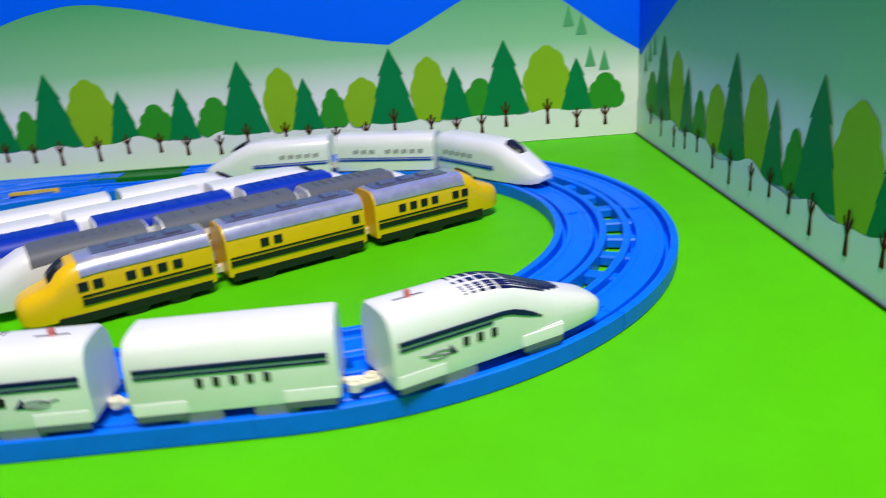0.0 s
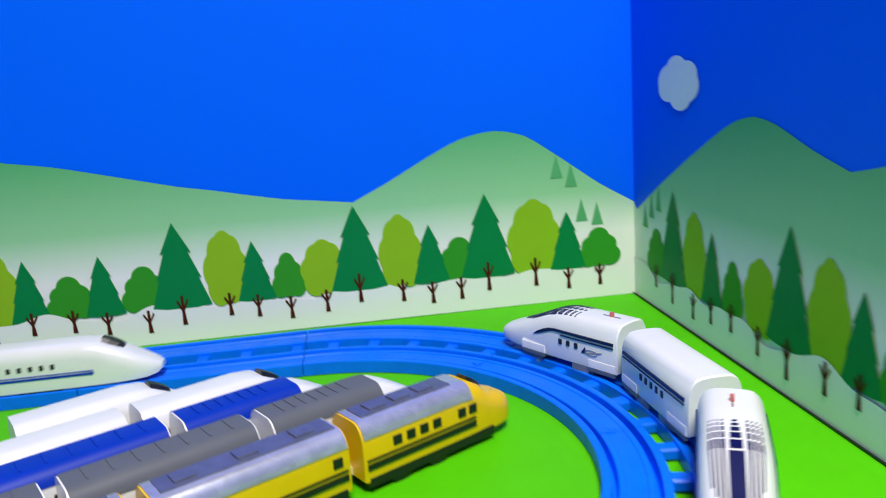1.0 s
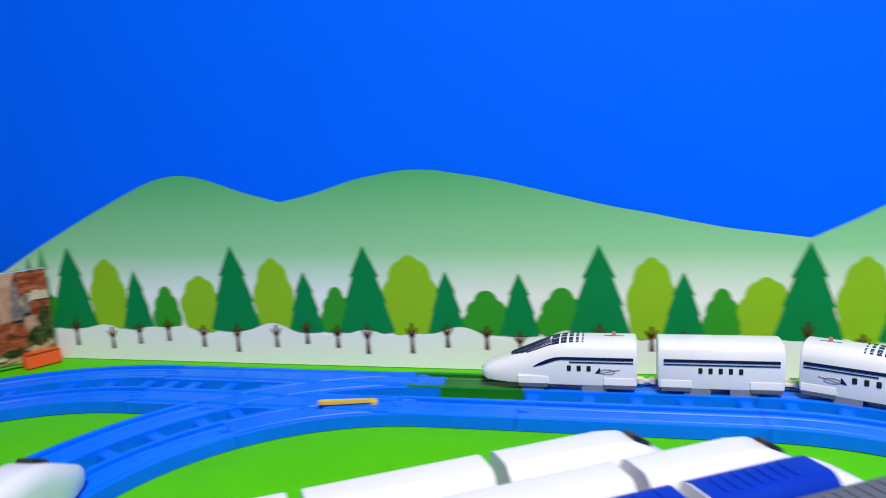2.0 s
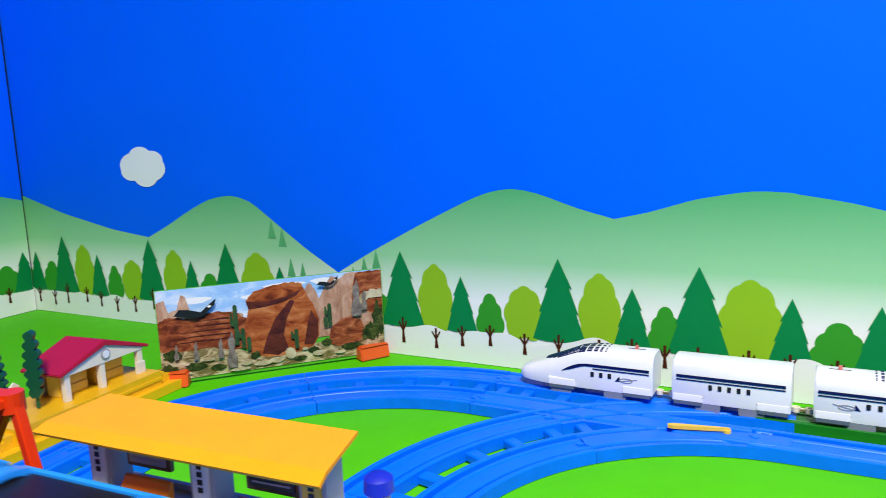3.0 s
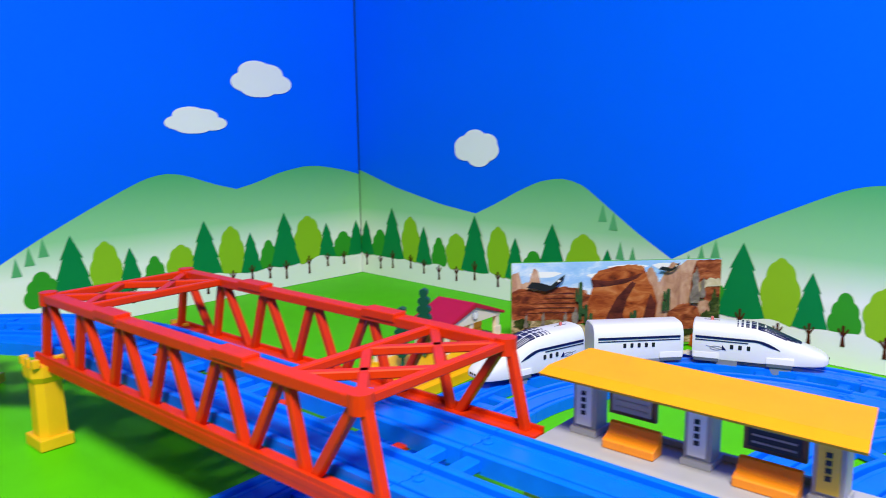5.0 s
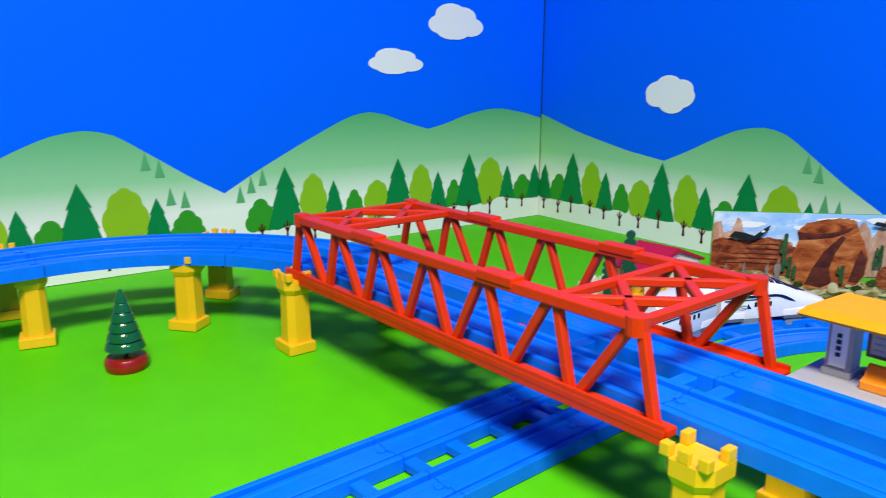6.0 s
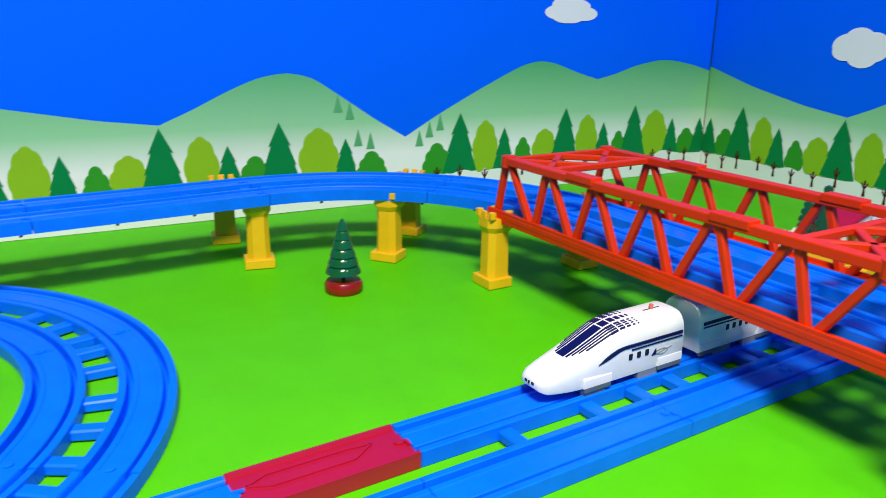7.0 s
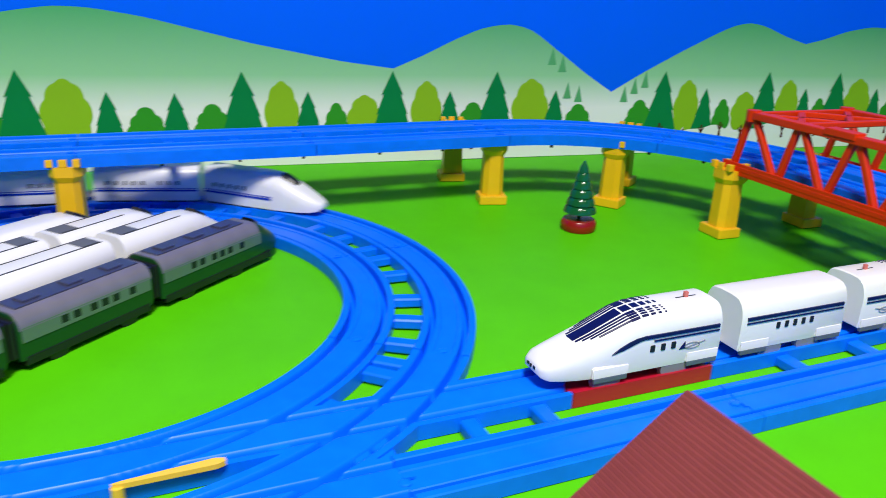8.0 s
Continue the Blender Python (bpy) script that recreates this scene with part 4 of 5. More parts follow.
def flat_tree(x, y, hgt, w):
    root = thing("toy_cypress", pose(x, y, .0262, 0, 0, 35), "dark green notched plastic cypress on the station platform", "toy tree", "station trees")
    bm = bmesh.new()
    lathe(bm, [(.0016, 0), (.0014, .012)], 8)
    part("trunk", bm, M_TREEGREEN, root)
    bm = bmesh.new()
    prof = []
    for k in range(7):
        a = k / 7
        ww = w * (math.sin(math.pi * (.22 + .72 * a)) ** .8)
        prof += [(ww * .55, .010 + (hgt - .010) * a), (ww, .010 + (hgt - .010) * (a + .065)), (ww * .88, .010 + (hgt - .010) * (a + .110))]
    left = [(-q, z) for q, z in prof]
    ring = left + [(0, hgt)] + [(q, z) for q, z in prof[::-1]]
    loft(bm, [[(q * .9, -.004, z) for q, z in ring], [(q, -.001, z) for q, z in ring], [(q, .001, z) for q, z in ring], [(q * .9, .004, z) for q, z in ring]])
    part("crown", bm, mat("cypress_green", (0.006, 0.075, 0.035), 0.3), root)


flat_tree(-0.483, 0.597, .071, .0085)
flat_tree(-0.476, 0.560, .060, .0080)


# ---- raised platform with orange roof ----
def platform_stop():
    root = thing("station_platform", pose(-0.205, 0.4125, 0, 0, 0, 3.3), "grey raised platform with benches under an orange roof", "toy platform")
    L, top = .215, .079
    bm = bmesh.new()
    box(bm, 0, L, 0, .050, .052, top - .004, .0008)
    box(bm, -.001, L + .001, -.001, .051, top - .004, top, .0008)
    part("slab", bm, M_LGREY, root)
    bm = bmesh.new()
    box(bm, 0.001, L - .001, -.0006, .001, .062, .066)
    part("edge_line", bm, M_GREY, root)
    for x in (.02, L - .04):
        bm = bmesh.new()
        box(bm, x, x + .02, .008, .043, 0, .052, .001)
        part("leg", bm, M_LGREY, root)
    for k, x in enumerate((.018, .086, .150)):
        bm = bmesh.new()
        box(bm, x - .0075, x + .0075, .026, .040, top, .122, .0008)
        part("post", bm, M_LGREY, root, "pale grey post")
        bm = bmesh.new()
        box(bm, x - .0050, x + .0050, .0248, .0262, top + .006, top + .033)
        sign = part("post_sign", bm, M_LEVER if k == 2 else M_WHITE, root, "yellow sign" if k == 2 else "white sign")
        for j in range(4):
            bm = bmesh.new()
            box(bm, x - .0014, x + .0014, .0243, .0248, top + .0125 + j * .0040, top + .0150 + j * .0040)
            part("lettering_bar", bm, M_BLACK, sign)
        bm = bmesh.new()
        box(bm, x - .0085, x + .0085, .024, .042, top, top + .004, .0006)
        part("post_foot", bm, M_LGREY, root)
    for x in (.035, .108):
        bm = bmesh.new()
        loft(bm, [[(xx, y, z) for y, z in ((.016, top), (.016, top + .0055), (.023, top + .0065), (.0255, top + .0135), (.028, top + .0135), (.028, top))] for xx in (x, x + .031)])
        bmesh.ops.bevel(bm, geom=bm.edges[:], offset=.0007, segments=1, affect="EDGES")
        part("bench", bm, M_ORANGE, root, "orange bench")
    for x0, x1, m_ in ((.033, .057, M_LGREY), (.110, .136, M_BLACK)):
        bm = bmesh.new()
        box(bm, x0 - .0026, x1 + .0026, .0325, .0355, .0937, .1173, .0005)
        brd = part("notice_board", bm, mat("board_brown", (0.16, 0.07, 0.03), .5), root, "brown framed notice board")
        bm = bmesh.new()
        box(bm, x0, x1, .0316, .0326, .0963, .1150)
        part("notice_sheet", bm, m_, brd)
        for j in range(4):
            bm = bmesh.new()
            box(bm, x0 + .002, x1 - .002, .0312, .0316, .0985 + j * .0038, .0995 + j * .0038)
            part("lettering_bar", bm, M_GREY, brd)
    bm = bmesh.new()
    box(bm, .026, .146, .0415, .0445, top, top + .004, .0006)
    part("back_edge", bm, M_LGREY, root)
    bm = bmesh.new()
    sec = [(.004, .1175), (.011, .1205), (.042, .1250), (.042, .1268), (.010, .1225), (.003, .1192)]
    loft(bm, [[(.001 + (y - .003) * .28, y, z) for y, z in sec], [(.170 - (y - .003) * .12, y, z) for y, z in sec]])
    part("roof", bm, mat("roof_orange", (0.92, 0.335, 0.008), 0.5, spec=0.15), root, "orange sheet roof with a bent lip")
    return root


platform_stop()


def station_figure():
    bm = bmesh.new()
    prof = [(.0075, 0), (.0080, .004), (.0068, .014), (.0074, .024), (.0062, .0275), (.0030, .0285), (.0068, .0300), (.0078, .0350), (.0068, .0400), (.0088, .0405), (.0100, .0415), (.0095, .0480), (.0060, .0500)]
    lathe(bm, prof, 24)
    for f in bm.faces:
        z = f.calc_center_median().z
        f.material_index = 1 if .0285 < z < .0402 else 0
    box(bm, -.0046, .0046, -.0094, -.0070, .0320, .0335, .0004, mi=2)
    ob = new("toy_figure", mesh_of("toy_figure", bm, [mat("figure_blue", (0.01, 0.02, 0.42), 0.45), M_SKIN, M_BLACK], True))
    ob.matrix_basis = pose(-0.0165, 0.440, 0.079, 0, 0, 25) @ Matrix.Diagonal((.64, .64, .86, 1))
    tagged(ob, "small toy figure in a blue cap on the platform", "toy figure")


station_figure()


# ---- house roof beside the near straight ----
def toy_house():
    root = thing("toy_house", pose(-0.190, -0.069, 0, 0, 0, 6), "toy house with a dull red ribbed gable roof", "toy house")
    L, RZ, D, DR = .13, .102, .062, .046
    bm = bmesh.new()
    gab = [(-D + .008, 0), (D - .008, 0), (D - .008, RZ - DR), (0, RZ - .004), (-D + .008, RZ - DR)]
    loft(bm, [[(.008, y, z) for y, z in gab], [(L - .008, y, z) for y, z in gab]])
    part("walls", bm, M_IVORY, root)
    for s in (-1, 1):
        bm = bmesh.new()
        loft(bm, [[(x, 0, RZ), (x, s * D, RZ - DR), (x, s * D, RZ - DR - .003), (x, 0, RZ - .003)] for x in (0, L)])
        slope = part("roof_slope", bm, M_BRICKROOF, root, "dull red ribbed roof")
        for k in range(34):
            f = (k + .5) / 34
            bm = bmesh.new()
            y, z = s * D * f, RZ - DR * f
            box(bm, 0, L, y - .0005, y + .0005, z - .001, z + .0002, .0002)
            part("roof_rib", bm, M_BRICKROOF, slope)
    bm = bmesh.new()
    lathe(bm, [(.007, RZ - .035), (.007, RZ - .004), (.0055, RZ - .004), (.0055, RZ - .010)], 16, (.075, -.028))
    part("chimney", bm, M_BLACK, root, "dark round chimney opening")


toy_house()


# ---- trains ----
def car_section(w, h0, h1, r=0.3, n=7, taper=0.0):
    """Half-round-shouldered cross-section from z h0 to h1, half-width w."""
    pts = [(-w * .96, h0)]
    sh = (h1 - h0) * r
    pts.append((-w, h0 + (h1 - h0) * .25))
    for k in range(n + 1):
        a = math.pi * k / (2 * n)
        pts.append((-w * (1 - taper) + (w * .55) * (1 - math.cos(a)) - 0, h1 - sh + sh * math.sin(a)))
    return pts + [(-x, z) for x, z in pts[::-1]]


def body_of(sections, material, smooth=True):
    """Sections: (x, half-width, z low, z high, shoulder)."""
    bm = bmesh.new()
    loft(bm, [[(x, y, z) for y, z in car_section(w, a, b, r)] for x, w, a, b, r in sections])
    return bm


def wheel(bm_radius=0.0095):
    bm = bmesh.new()
    lathe(bm, [(.002, -.0025), (bm_radius, -.0025), (bm_radius, .0018), (bm_radius * .7, .0022), (.002, .0022)], 20)
    bmesh.ops.rotate(bm, cent=(0, 0, 0), matrix=Matrix.Rotation(radians(90), 3, "X"), verts=bm.verts)
    return bm


def add_wheels(root, xs, half, material, radius=0.0095, z0=0.0):
    me = mesh_of("wheel", wheel(radius), material, True)
    for x in xs:
        for s in (-1, 1):
            part("wheel", me, None, root).matrix_basis = pose(x, s * half * .86, z0 + radius - .0013, 0, 0, 0 if s < 0 else 180)


def strip_on_side(root, name, mat_, x0, x1, z, h, side_y, thick=0.0005, label=""):
    for s in (-1, 1):
        bm = bmesh.new()
        box(bm, x0, x1, s * side_y - thick, s * side_y + thick, z, z + h)
        part(name, bm, mat_, root, label)


def windows_on_side(root, xs, z, w, h, side_y, mat_):
    bm = bmesh.new()
    box(bm, -w / 2, w / 2, -.0006, .0006, -h / 2, h / 2, min(w, h) * .25)
    me = mesh_of("window", bm, mat_)
    for x in xs:
        for s in (-1, 1):
            part("window", me, None, root).location = (x, s * side_y, z)


def maglev_section(w, top, z0, z1, waist):
    """Upright sides to the waist, then a round shoulder up to a narrow flat top."""
    zw = z0 + waist * (z1 - z0)
    pts = [(-w * .96, z0), (-w, z0 + .12 * (z1 - z0)), (-w, zw)]
    for a in (18, 36, 54, 72, 90):
        pts.append((-w + (w - top) * (1 - math.cos(radians(a))), zw + (z1 - .0005 - zw) * math.sin(radians(a))))
    pts.append((-top * .45, z1))
    return pts + [(-y, z) for y, z in pts[::-1]]


MH = 0.0488   # height of the maglev roof over the rail
MZ = 0.0116   # underside of the maglev body over the rail


def maglev_fairings(root, spans):
    """Side boxes with a slanted top, each over a grey skirt."""
    for x0, x1 in spans:
        for s in (-1, 1):
            bm = bmesh.new()
            prof = [(.0165, .0120), (.0188, .0120), (.0188, .0172), (.0184, .0190), (.0165, .0200)]
            loft(bm, [[(x, s * y, z) for y, z in prof] for x in (x0, x1)])
            bmesh.ops.bevel(bm, geom=bm.edges[:], offset=.0006, segments=2, affect="EDGES")
            part("fairing", bm, M_WHITE, root, smooth=True)
            bm = bmesh.new()
            box(bm, x0 + .001, x1 - .001, s * .0178 - .0012, s * .0178 + .0012, .0092, .0124, .0004)
            part("skirt", bm, M_SKIRT, root, "slate grey skirt")


def coupling_hook(root, x, s):
    bm = bmesh.new()
    box(bm, min(x, x + s * .016), max(x, x + s * .016), -.0020, .0020, .0095, .0120, .0006)
    lathe(bm, [(.0034, .0090), (.0034, .0130), (.0018, .0130), (.0018, .0090)], 14, (x + s * .0135, 0), caps=False)
    part("coupling", bm, M_IVORY, root, "pale plastic coupling hook")


def maglev_lead(label):
    """Nose towards +x; origin on the rail under the car's middle."""
    root = thing("maglev_car", Matrix.Identity(4), label, "toy train", "white maglev train")
    L = LEAD
    a, b = -L / 2, L / 2
    # distance from the tail, half-width, half-width of the flat top, underside, roof, waist
    secs = [(0, .0174, .0090, MZ + .001, MH - .0010, .56), (.0012, .0182, .0092, MZ, MH, .56), (.050, .0182, .0092, MZ, MH, .56), (.060, .0182, .0090, MZ, MH - .0006, .55), (.070, .0181, .0086, MZ, MH - .0028, .52),
            (.082, .0178, .0080, MZ, MH - .0078, .46), (.094, .0172, .0074, MZ, MH - .0128, .42), (.106, .0162, .0072, MZ + .0003, MH - .0172, .42), (.116, .0148, .0070, MZ + .0008, MH - .0208, .44), (.123, .0134, .0066, MZ + .0014, MH - .0234, .46),
            (.1255, .0118, .0060, MZ + .0020, MH - .0252, .48), (.1278, .0098, .0050, MZ + .0030, MH - .0268, .50), (L, .0070, .0036, MZ + .0044, MH - .0284, .50)]
    secs = [(a + q[0], *q[1:]) for q in secs]
    bm = bmesh.new()
    loft(bm, [[(x, y, z) for y, z in maglev_section(w, tp, z0, z1, ws)] for x, w, tp, z0, z1, ws in secs])
    part("body", bm, M_WHITE, root, "glossy white body with a long wedge nose", True)
    maglev_fairings(root, ((a + .001, a + .027), (b - .058, b - .032)))
    add_wheels(root, (a + .034, b - .044), .0176, M_WHEEL, .0104, 0)
    coupling_hook(root, a, -1)
    # side stripes and marks
    Y = .01838
    strip_on_side(root, "stripe", M_NAVY, a + .003, a + .060, .0334, .0022, Y)
    strip_on_side(root, "stripe", M_NAVY, a + .003, a + .054, .0310, .0009, Y)
    for s in (-1, 1):
        # the upper stripe bends down into a blade
        up = [(.060, .0356), (.067, .0347), (.073, .0327), (.079, .0298), (.084, .0266)]
        low = [(.060, .0334), (.065, .0326), (.070, .0308), (.076, .0285), (.084, .0264)]
        bm = bmesh.new()
        rings = []
        for (x, z), (x2, z2) in zip(up, low):
            ys = [s * (Y if q < .070 else Y - (q - .070) * .035) for q in (x, x2)]
            rings.append([(a + x, ys[0] - s * .0012, z), (a + x, ys[0] + s * .0001, z), (a + x2, ys[1] + s * .0003, z2), (a + x2, ys[1] - s * .0012, z2)])
        loft(bm, rings)
        part("stripe_tip", bm, M_NAVY, root)
        bm = bmesh.new()
        loft(bm, [[(a + .0335, s * Y - .0003, .0222), (a + .0295, s * Y - .0003, .0272), (a + .0285, s * Y - .0003, .0224)], [(a + .0335, s * Y + .0003, .0222), (a + .0295, s * Y + .0003, .0272), (a + .0285, s * Y + .0003, .0224)]])
        part("pointed_mark", bm, M_NAVY, root, "navy pointed mark")
        bm = bmesh.new()
        ring = [(a + .0235 + .0058 * math.cos(q), .0238 + .0020 * math.sin(q)) for q in [2 * math.pi * k / 20 for k in range(20)]]
        for (x0, z0), (x1, z1) in zip(ring, ring[1:] + ring[:1]):
            beam(bm, (x0, s * Y, z0), (x1, s * Y, z1), .0006, .0007, up=(0, 1, 0), bevel=0)
        beam(bm, (a + .0285, s * Y, .0228), (a + .0135, s * Y, .0258), .0006, .0007, up=(0, 1, 0), bevel=0)
        part("swoosh_mark", bm, M_GREY, root, "grey swoosh mark")
    windows_on_side(root, (a + .0385, a + .0465, a + .0545), .0262, .0034, .0046, .0183, M_BLACK)

    def skin(x, y):
        """Height of the body's upper surface."""
        for p, q in zip(secs, secs[1:]):
            if p[0] <= x <= q[0]:
                f = (x - p[0]) / (q[0] - p[0])
                ring = [(u[0] + (v[0] - u[0]) * f, u[1] + (v[1] - u[1]) * f) for u, v in zip(maglev_section(*p[1:]), maglev_section(*q[1:]))]
                for (y0, z0), (y1, z1) in zip(ring[2:8], ring[3:9]):
                    if y0 <= -abs(y) <= y1 and y1 > y0:
                        return z0 + (z1 - z0) * (-abs(y) - y0) / (y1 - y0)
                return ring[8][1]
        return MH

    def ribbon(bm, x0, x1, y, width, n, spread=0.0):
        rings = []
        for k in range(n + 1):
            x = x0 + (x1 - x0) * k / n
            yy = y * (1 - spread * k / n)
            ys = [yy - width / 2, yy, yy + width / 2]
            rings.append([(x, v, skin(x, v) + .0004) for v in ys] + [(x, v, skin(x, v) - .0006) for v in ys[::-1]])
        loft(bm, rings)

    # windscreen bands running up the nose and breaking into a grid on the roof
    bm = bmesh.new()
    ribbon(bm, a + .0705, a + .1040, 0, .0074, 14)
    part("windscreen", bm, M_NAVY, root, "navy cab windscreen")
    COLUMNS = ((.0060, .1030, .0013), (.0083, .0995, .0010), (.0104, .0950, .0009), (.0124, .0900, .0008))
    for s in (-1, 1):
        for y, x1, wd in COLUMNS:
            bm = bmesh.new()
            ribbon(bm, a + .0690, a + x1, s * y, wd, 14, .10)
            part("windscreen_band", bm, M_NAVY, root)
    x = a + .0690
    for i, step in enumerate((.0078, .0066, .0056, .0048, .0042)):
        for y, wd in [(0, .0062 - i * .0009)] + [(s * y, w * 1.5 * (1 - i * .13)) for y, _, w in COLUMNS for s in (-1, 1)]:
            bm = bmesh.new()
            ribbon(bm, x - step + .0014 + i * .0003, x - .0002, y, wd, 2)
            part("roof_dash", bm, M_NAVY, root)
        x -= step
    bm = bmesh.new()
    box(bm, a + .010, a + .026, -.0004, .0004, MH - .0010, MH + .0003)
    part("switch_slot", bm, M_BLACK, root)
    bm = bmesh.new()
    box(bm, -.0014, .0014, -.0012, .0012, 0, .0044, .0004)
    part("switch_knob", bm, mat("pink_plastic", (0.62, 0.16, 0.14), 0.45), root, "small pink switch on the roof").location = (a + .018, 0, MH - .0008)
    # head lamps in the blunt tip
    for y in (-.0044, 0, .0044):
        bm = bmesh.new()
        box(bm, -.0012, .0012, -.0013 if y else -.0006, .0013 if y else .0006, -.0010, .0010, .0003)
        part("headlight", bm, M_BLACK, root).location = (b - .0002 if y == 0 else b - .0009, y * .78, MH - .0300)
    return root


def maglev_mid(label):
    root = thing("maglev_car", Matrix.Identity(4), label, "toy train", "white maglev train")
    L = MIDDLE
    a, b = -L / 2, L / 2
    bm = bmesh.new()
    loft(bm, [[(x, y, z) for y, z in maglev_section(w, .0092, z0, z1, .56)] for x, w, z0, z1 in ((a, .0174, MZ + .001, MH - .0010), (a + .0012, .0182, MZ, MH), (b - .0012, .0182, MZ, MH), (b, .0174, MZ + .001, MH - .0010))])
    part("body", bm, M_WHITE, root, "glossy white body", True)
    maglev_fairings(root, ((a + .001, a + .026), (b - .026, b - .001)))
    add_wheels(root, (a + .030, b - .030), .0176, M_WHEEL, .0104)
    strip_on_side(root, "stripe", M_NAVY, a + .004, b - .004, .0336, .0022, .01838)
    strip_on_side(root, "stripe", M_NAVY, a + .004, b - .004, .0312, .0009, .01838)
    windows_on_side(root, [-.0150 + .0076 * k for k in range(5)], .0268, .0032, .0046, .0183, M_BLACK)
    for sx in (-1, 1):
        coupling_hook(root, sx * b, sx)
    return root


LEAD, MIDDLE, TAIL_GAP = 0.129, 0.095, 0.0165


def bullet_car(name, label, L, mats, lead=True, nose=0.055, roof=None, stripe=None, height=0.0435, group="", win=True, win_z=.0270, wide_windows=False, skirt=M_LGREY, win_xs=None, blunt=False, panel=None, roof_lines=False, gangway=None):
    """A parked or running bullet-train car, nose towards +x."""
    root = thing(name, Matrix.Identity(4), label, "toy train", group)
    a, b = -L / 2, L / 2
    H = height
    k = (H - .0125) / .0375   # how far the nose drops, by the car's height
    if lead:
        n0 = b - nose
        secs = [(a, .0172, .008, H, .34), (a + .0015, .0177, .0075, H, .34), (n0, .0177, .0075, H, .34), (n0 + nose * .25, .0174, .0075, H - .002 * k, .38), (n0 + nose * .45, .0166, .0076, H - .0085 * k, .48),
                (n0 + nose * .65, .0152, .0078, H - .0165 * k, .58), (n0 + nose * .82, .0128, .0083, H - .0235 * k, .65), (n0 + nose * .94, .0095, .0098, H - .0285 * k, .65), (b, .0055, .0125, H - .032 * k, .6)]
        if blunt:
            secs[3:] = [(n0 + nose * .25, .0175, .0075, H - .0015 * k, .36), (n0 + nose * .42, .0170, .0075, H - .0070 * k, .42), (n0 + nose * .54, .0166, .0075, H - .0150 * k, .42), (n0 + nose * .75, .0155, .0076, H - .0185 * k, .50),
                        (n0 + nose * .90, .0130, .0080, H - .0215 * k, .58), (n0 + nose * .97, .0100, .0090, H - .0245 * k, .62), (b, .0065, .0110, H - .0290 * k, .6)]
    else:
        n0 = b
        secs = [(a, .0172, .008, H, .34), (a + .0015, .0177, .0075, H, .34), (b - .0015, .0177, .0075, H, .34), (b, .0172, .008, H, .34)]
    part("body", body_of(secs, mats), mats, root, smooth=True)
    bm = bmesh.new()
    if skirt == M_BLACK:
        box(bm, a + .003, (n0 + nose * .6 if lead else b) - .003, -.0174, .0174, .0036, .0098, .0006)
    else:
        box(bm, a + .004, (n0 if lead else b) - .004, -.0145, .0145, .0040, .0085, .0006)
    part("underframe", bm, skirt, root)
    if roof:
        bm = bmesh.new()
        secs = []
        for x, dz in ((a + .001, 0), (n0 - .004, 0), (n0 + (nose * .16 if lead else -.001), -.0006 if lead else 0)):
            top = [(y * 1.035, z + .0007 + dz) for y, z in car_section(.0177, .0075, H, .34) if z > H - .0105]
            secs.append([(x, y, z) for y, z in top])
        loft(bm, secs)
        part("roof", bm, roof, root, smooth=True)
        for k in range(0 if panel else 7):
            bm = bmesh.new()
            x = a + .012 + (n0 - a - .024) * k / 6
            box(bm, x - .0006, x + .0006, -.0080, .0080, H - .001, H + .0013)
            part("roof_rib", bm, roof, root)
    if panel:
        bm = bmesh.new()
        box(bm, a + .006, n0 - .003, -.0088, .0088, H - .0008, H + .0016, .0005)
        part("roof_panel", bm, panel, root)
        for x in (a + .020, (a + n0) / 2, n0 - .020):
            bm = bmesh.new()
            box(bm, x - .006, x + .006, -.0055, .0055, H + .0010, H + .0030, .0006)
            part("roof_unit", bm, panel, root)
    if roof_lines:
        for y in (-.0084, .0084):
            bm = bmesh.new()
            box(bm, a + .006, n0 - .004, y - .0005, y + .0005, H - .0014, H + .0003)
            part("roof_line", bm, M_BLACK, root)
        for x in ((a + .005, a + .022),) if lead else ((a + .005, a + .020), (b - .020, b - .005)):
            bm = bmesh.new()
            box(bm, x[0], x[1], -.0076, .0076, H - .0010, H + .0005)
            part("roof_hatch", bm, M_DKROOF, root)
    for sx in (() if not gangway else (-1,) if lead else (-1, 1)):
        bm = bmesh.new()
        box(bm, sx * (L / 2 + .0015) - .0025, sx * (L / 2 + .0015) + .0025, -.0150, .0150, .0095, H - .003, .001)
        part("gangway", bm, gangway, root)
    if stripe:
        for z, hh in stripe[1]:
            strip_on_side(root, "stripe", stripe[0], a + .002, n0 + nose * .2 if lead else b - .002, z, hh, .01775)
    if win:
        n = max(3, int((n0 - a - .02) / .0085))
        xs = [a + .014 + k * .0085 for k in range(n) if not (not wide_windows and k % 6 == 5)]
        xs = [a + q for q in win_xs] if win_xs else [x for x in xs if x < n0 - .004]
        windows_on_side(root, xs, win_z, .0064 if wide_windows else .0034, .0062 if wide_windows else .0042, .0177, M_BLACK)
    if lead:
        bm = bmesh.new()
        secs = []
        for f, w, dz in ((.30, .0085, -.0030), (.40, .0095, -.0062), (.50, .0085, -.0104), (.55, .0060, -.0130)):
            x = n0 + nose * f
            secs.append([(x, -w * 1.2, H + dz * k - .0050), (x, -w * .5, H + dz * k + .0026), (x, w * .5, H + dz * k + .0026), (x, w * 1.2, H + dz * k - .0050)])
        loft(bm, secs)
        part("windscreen", bm, M_BLACK, root, "black cab windscreen")
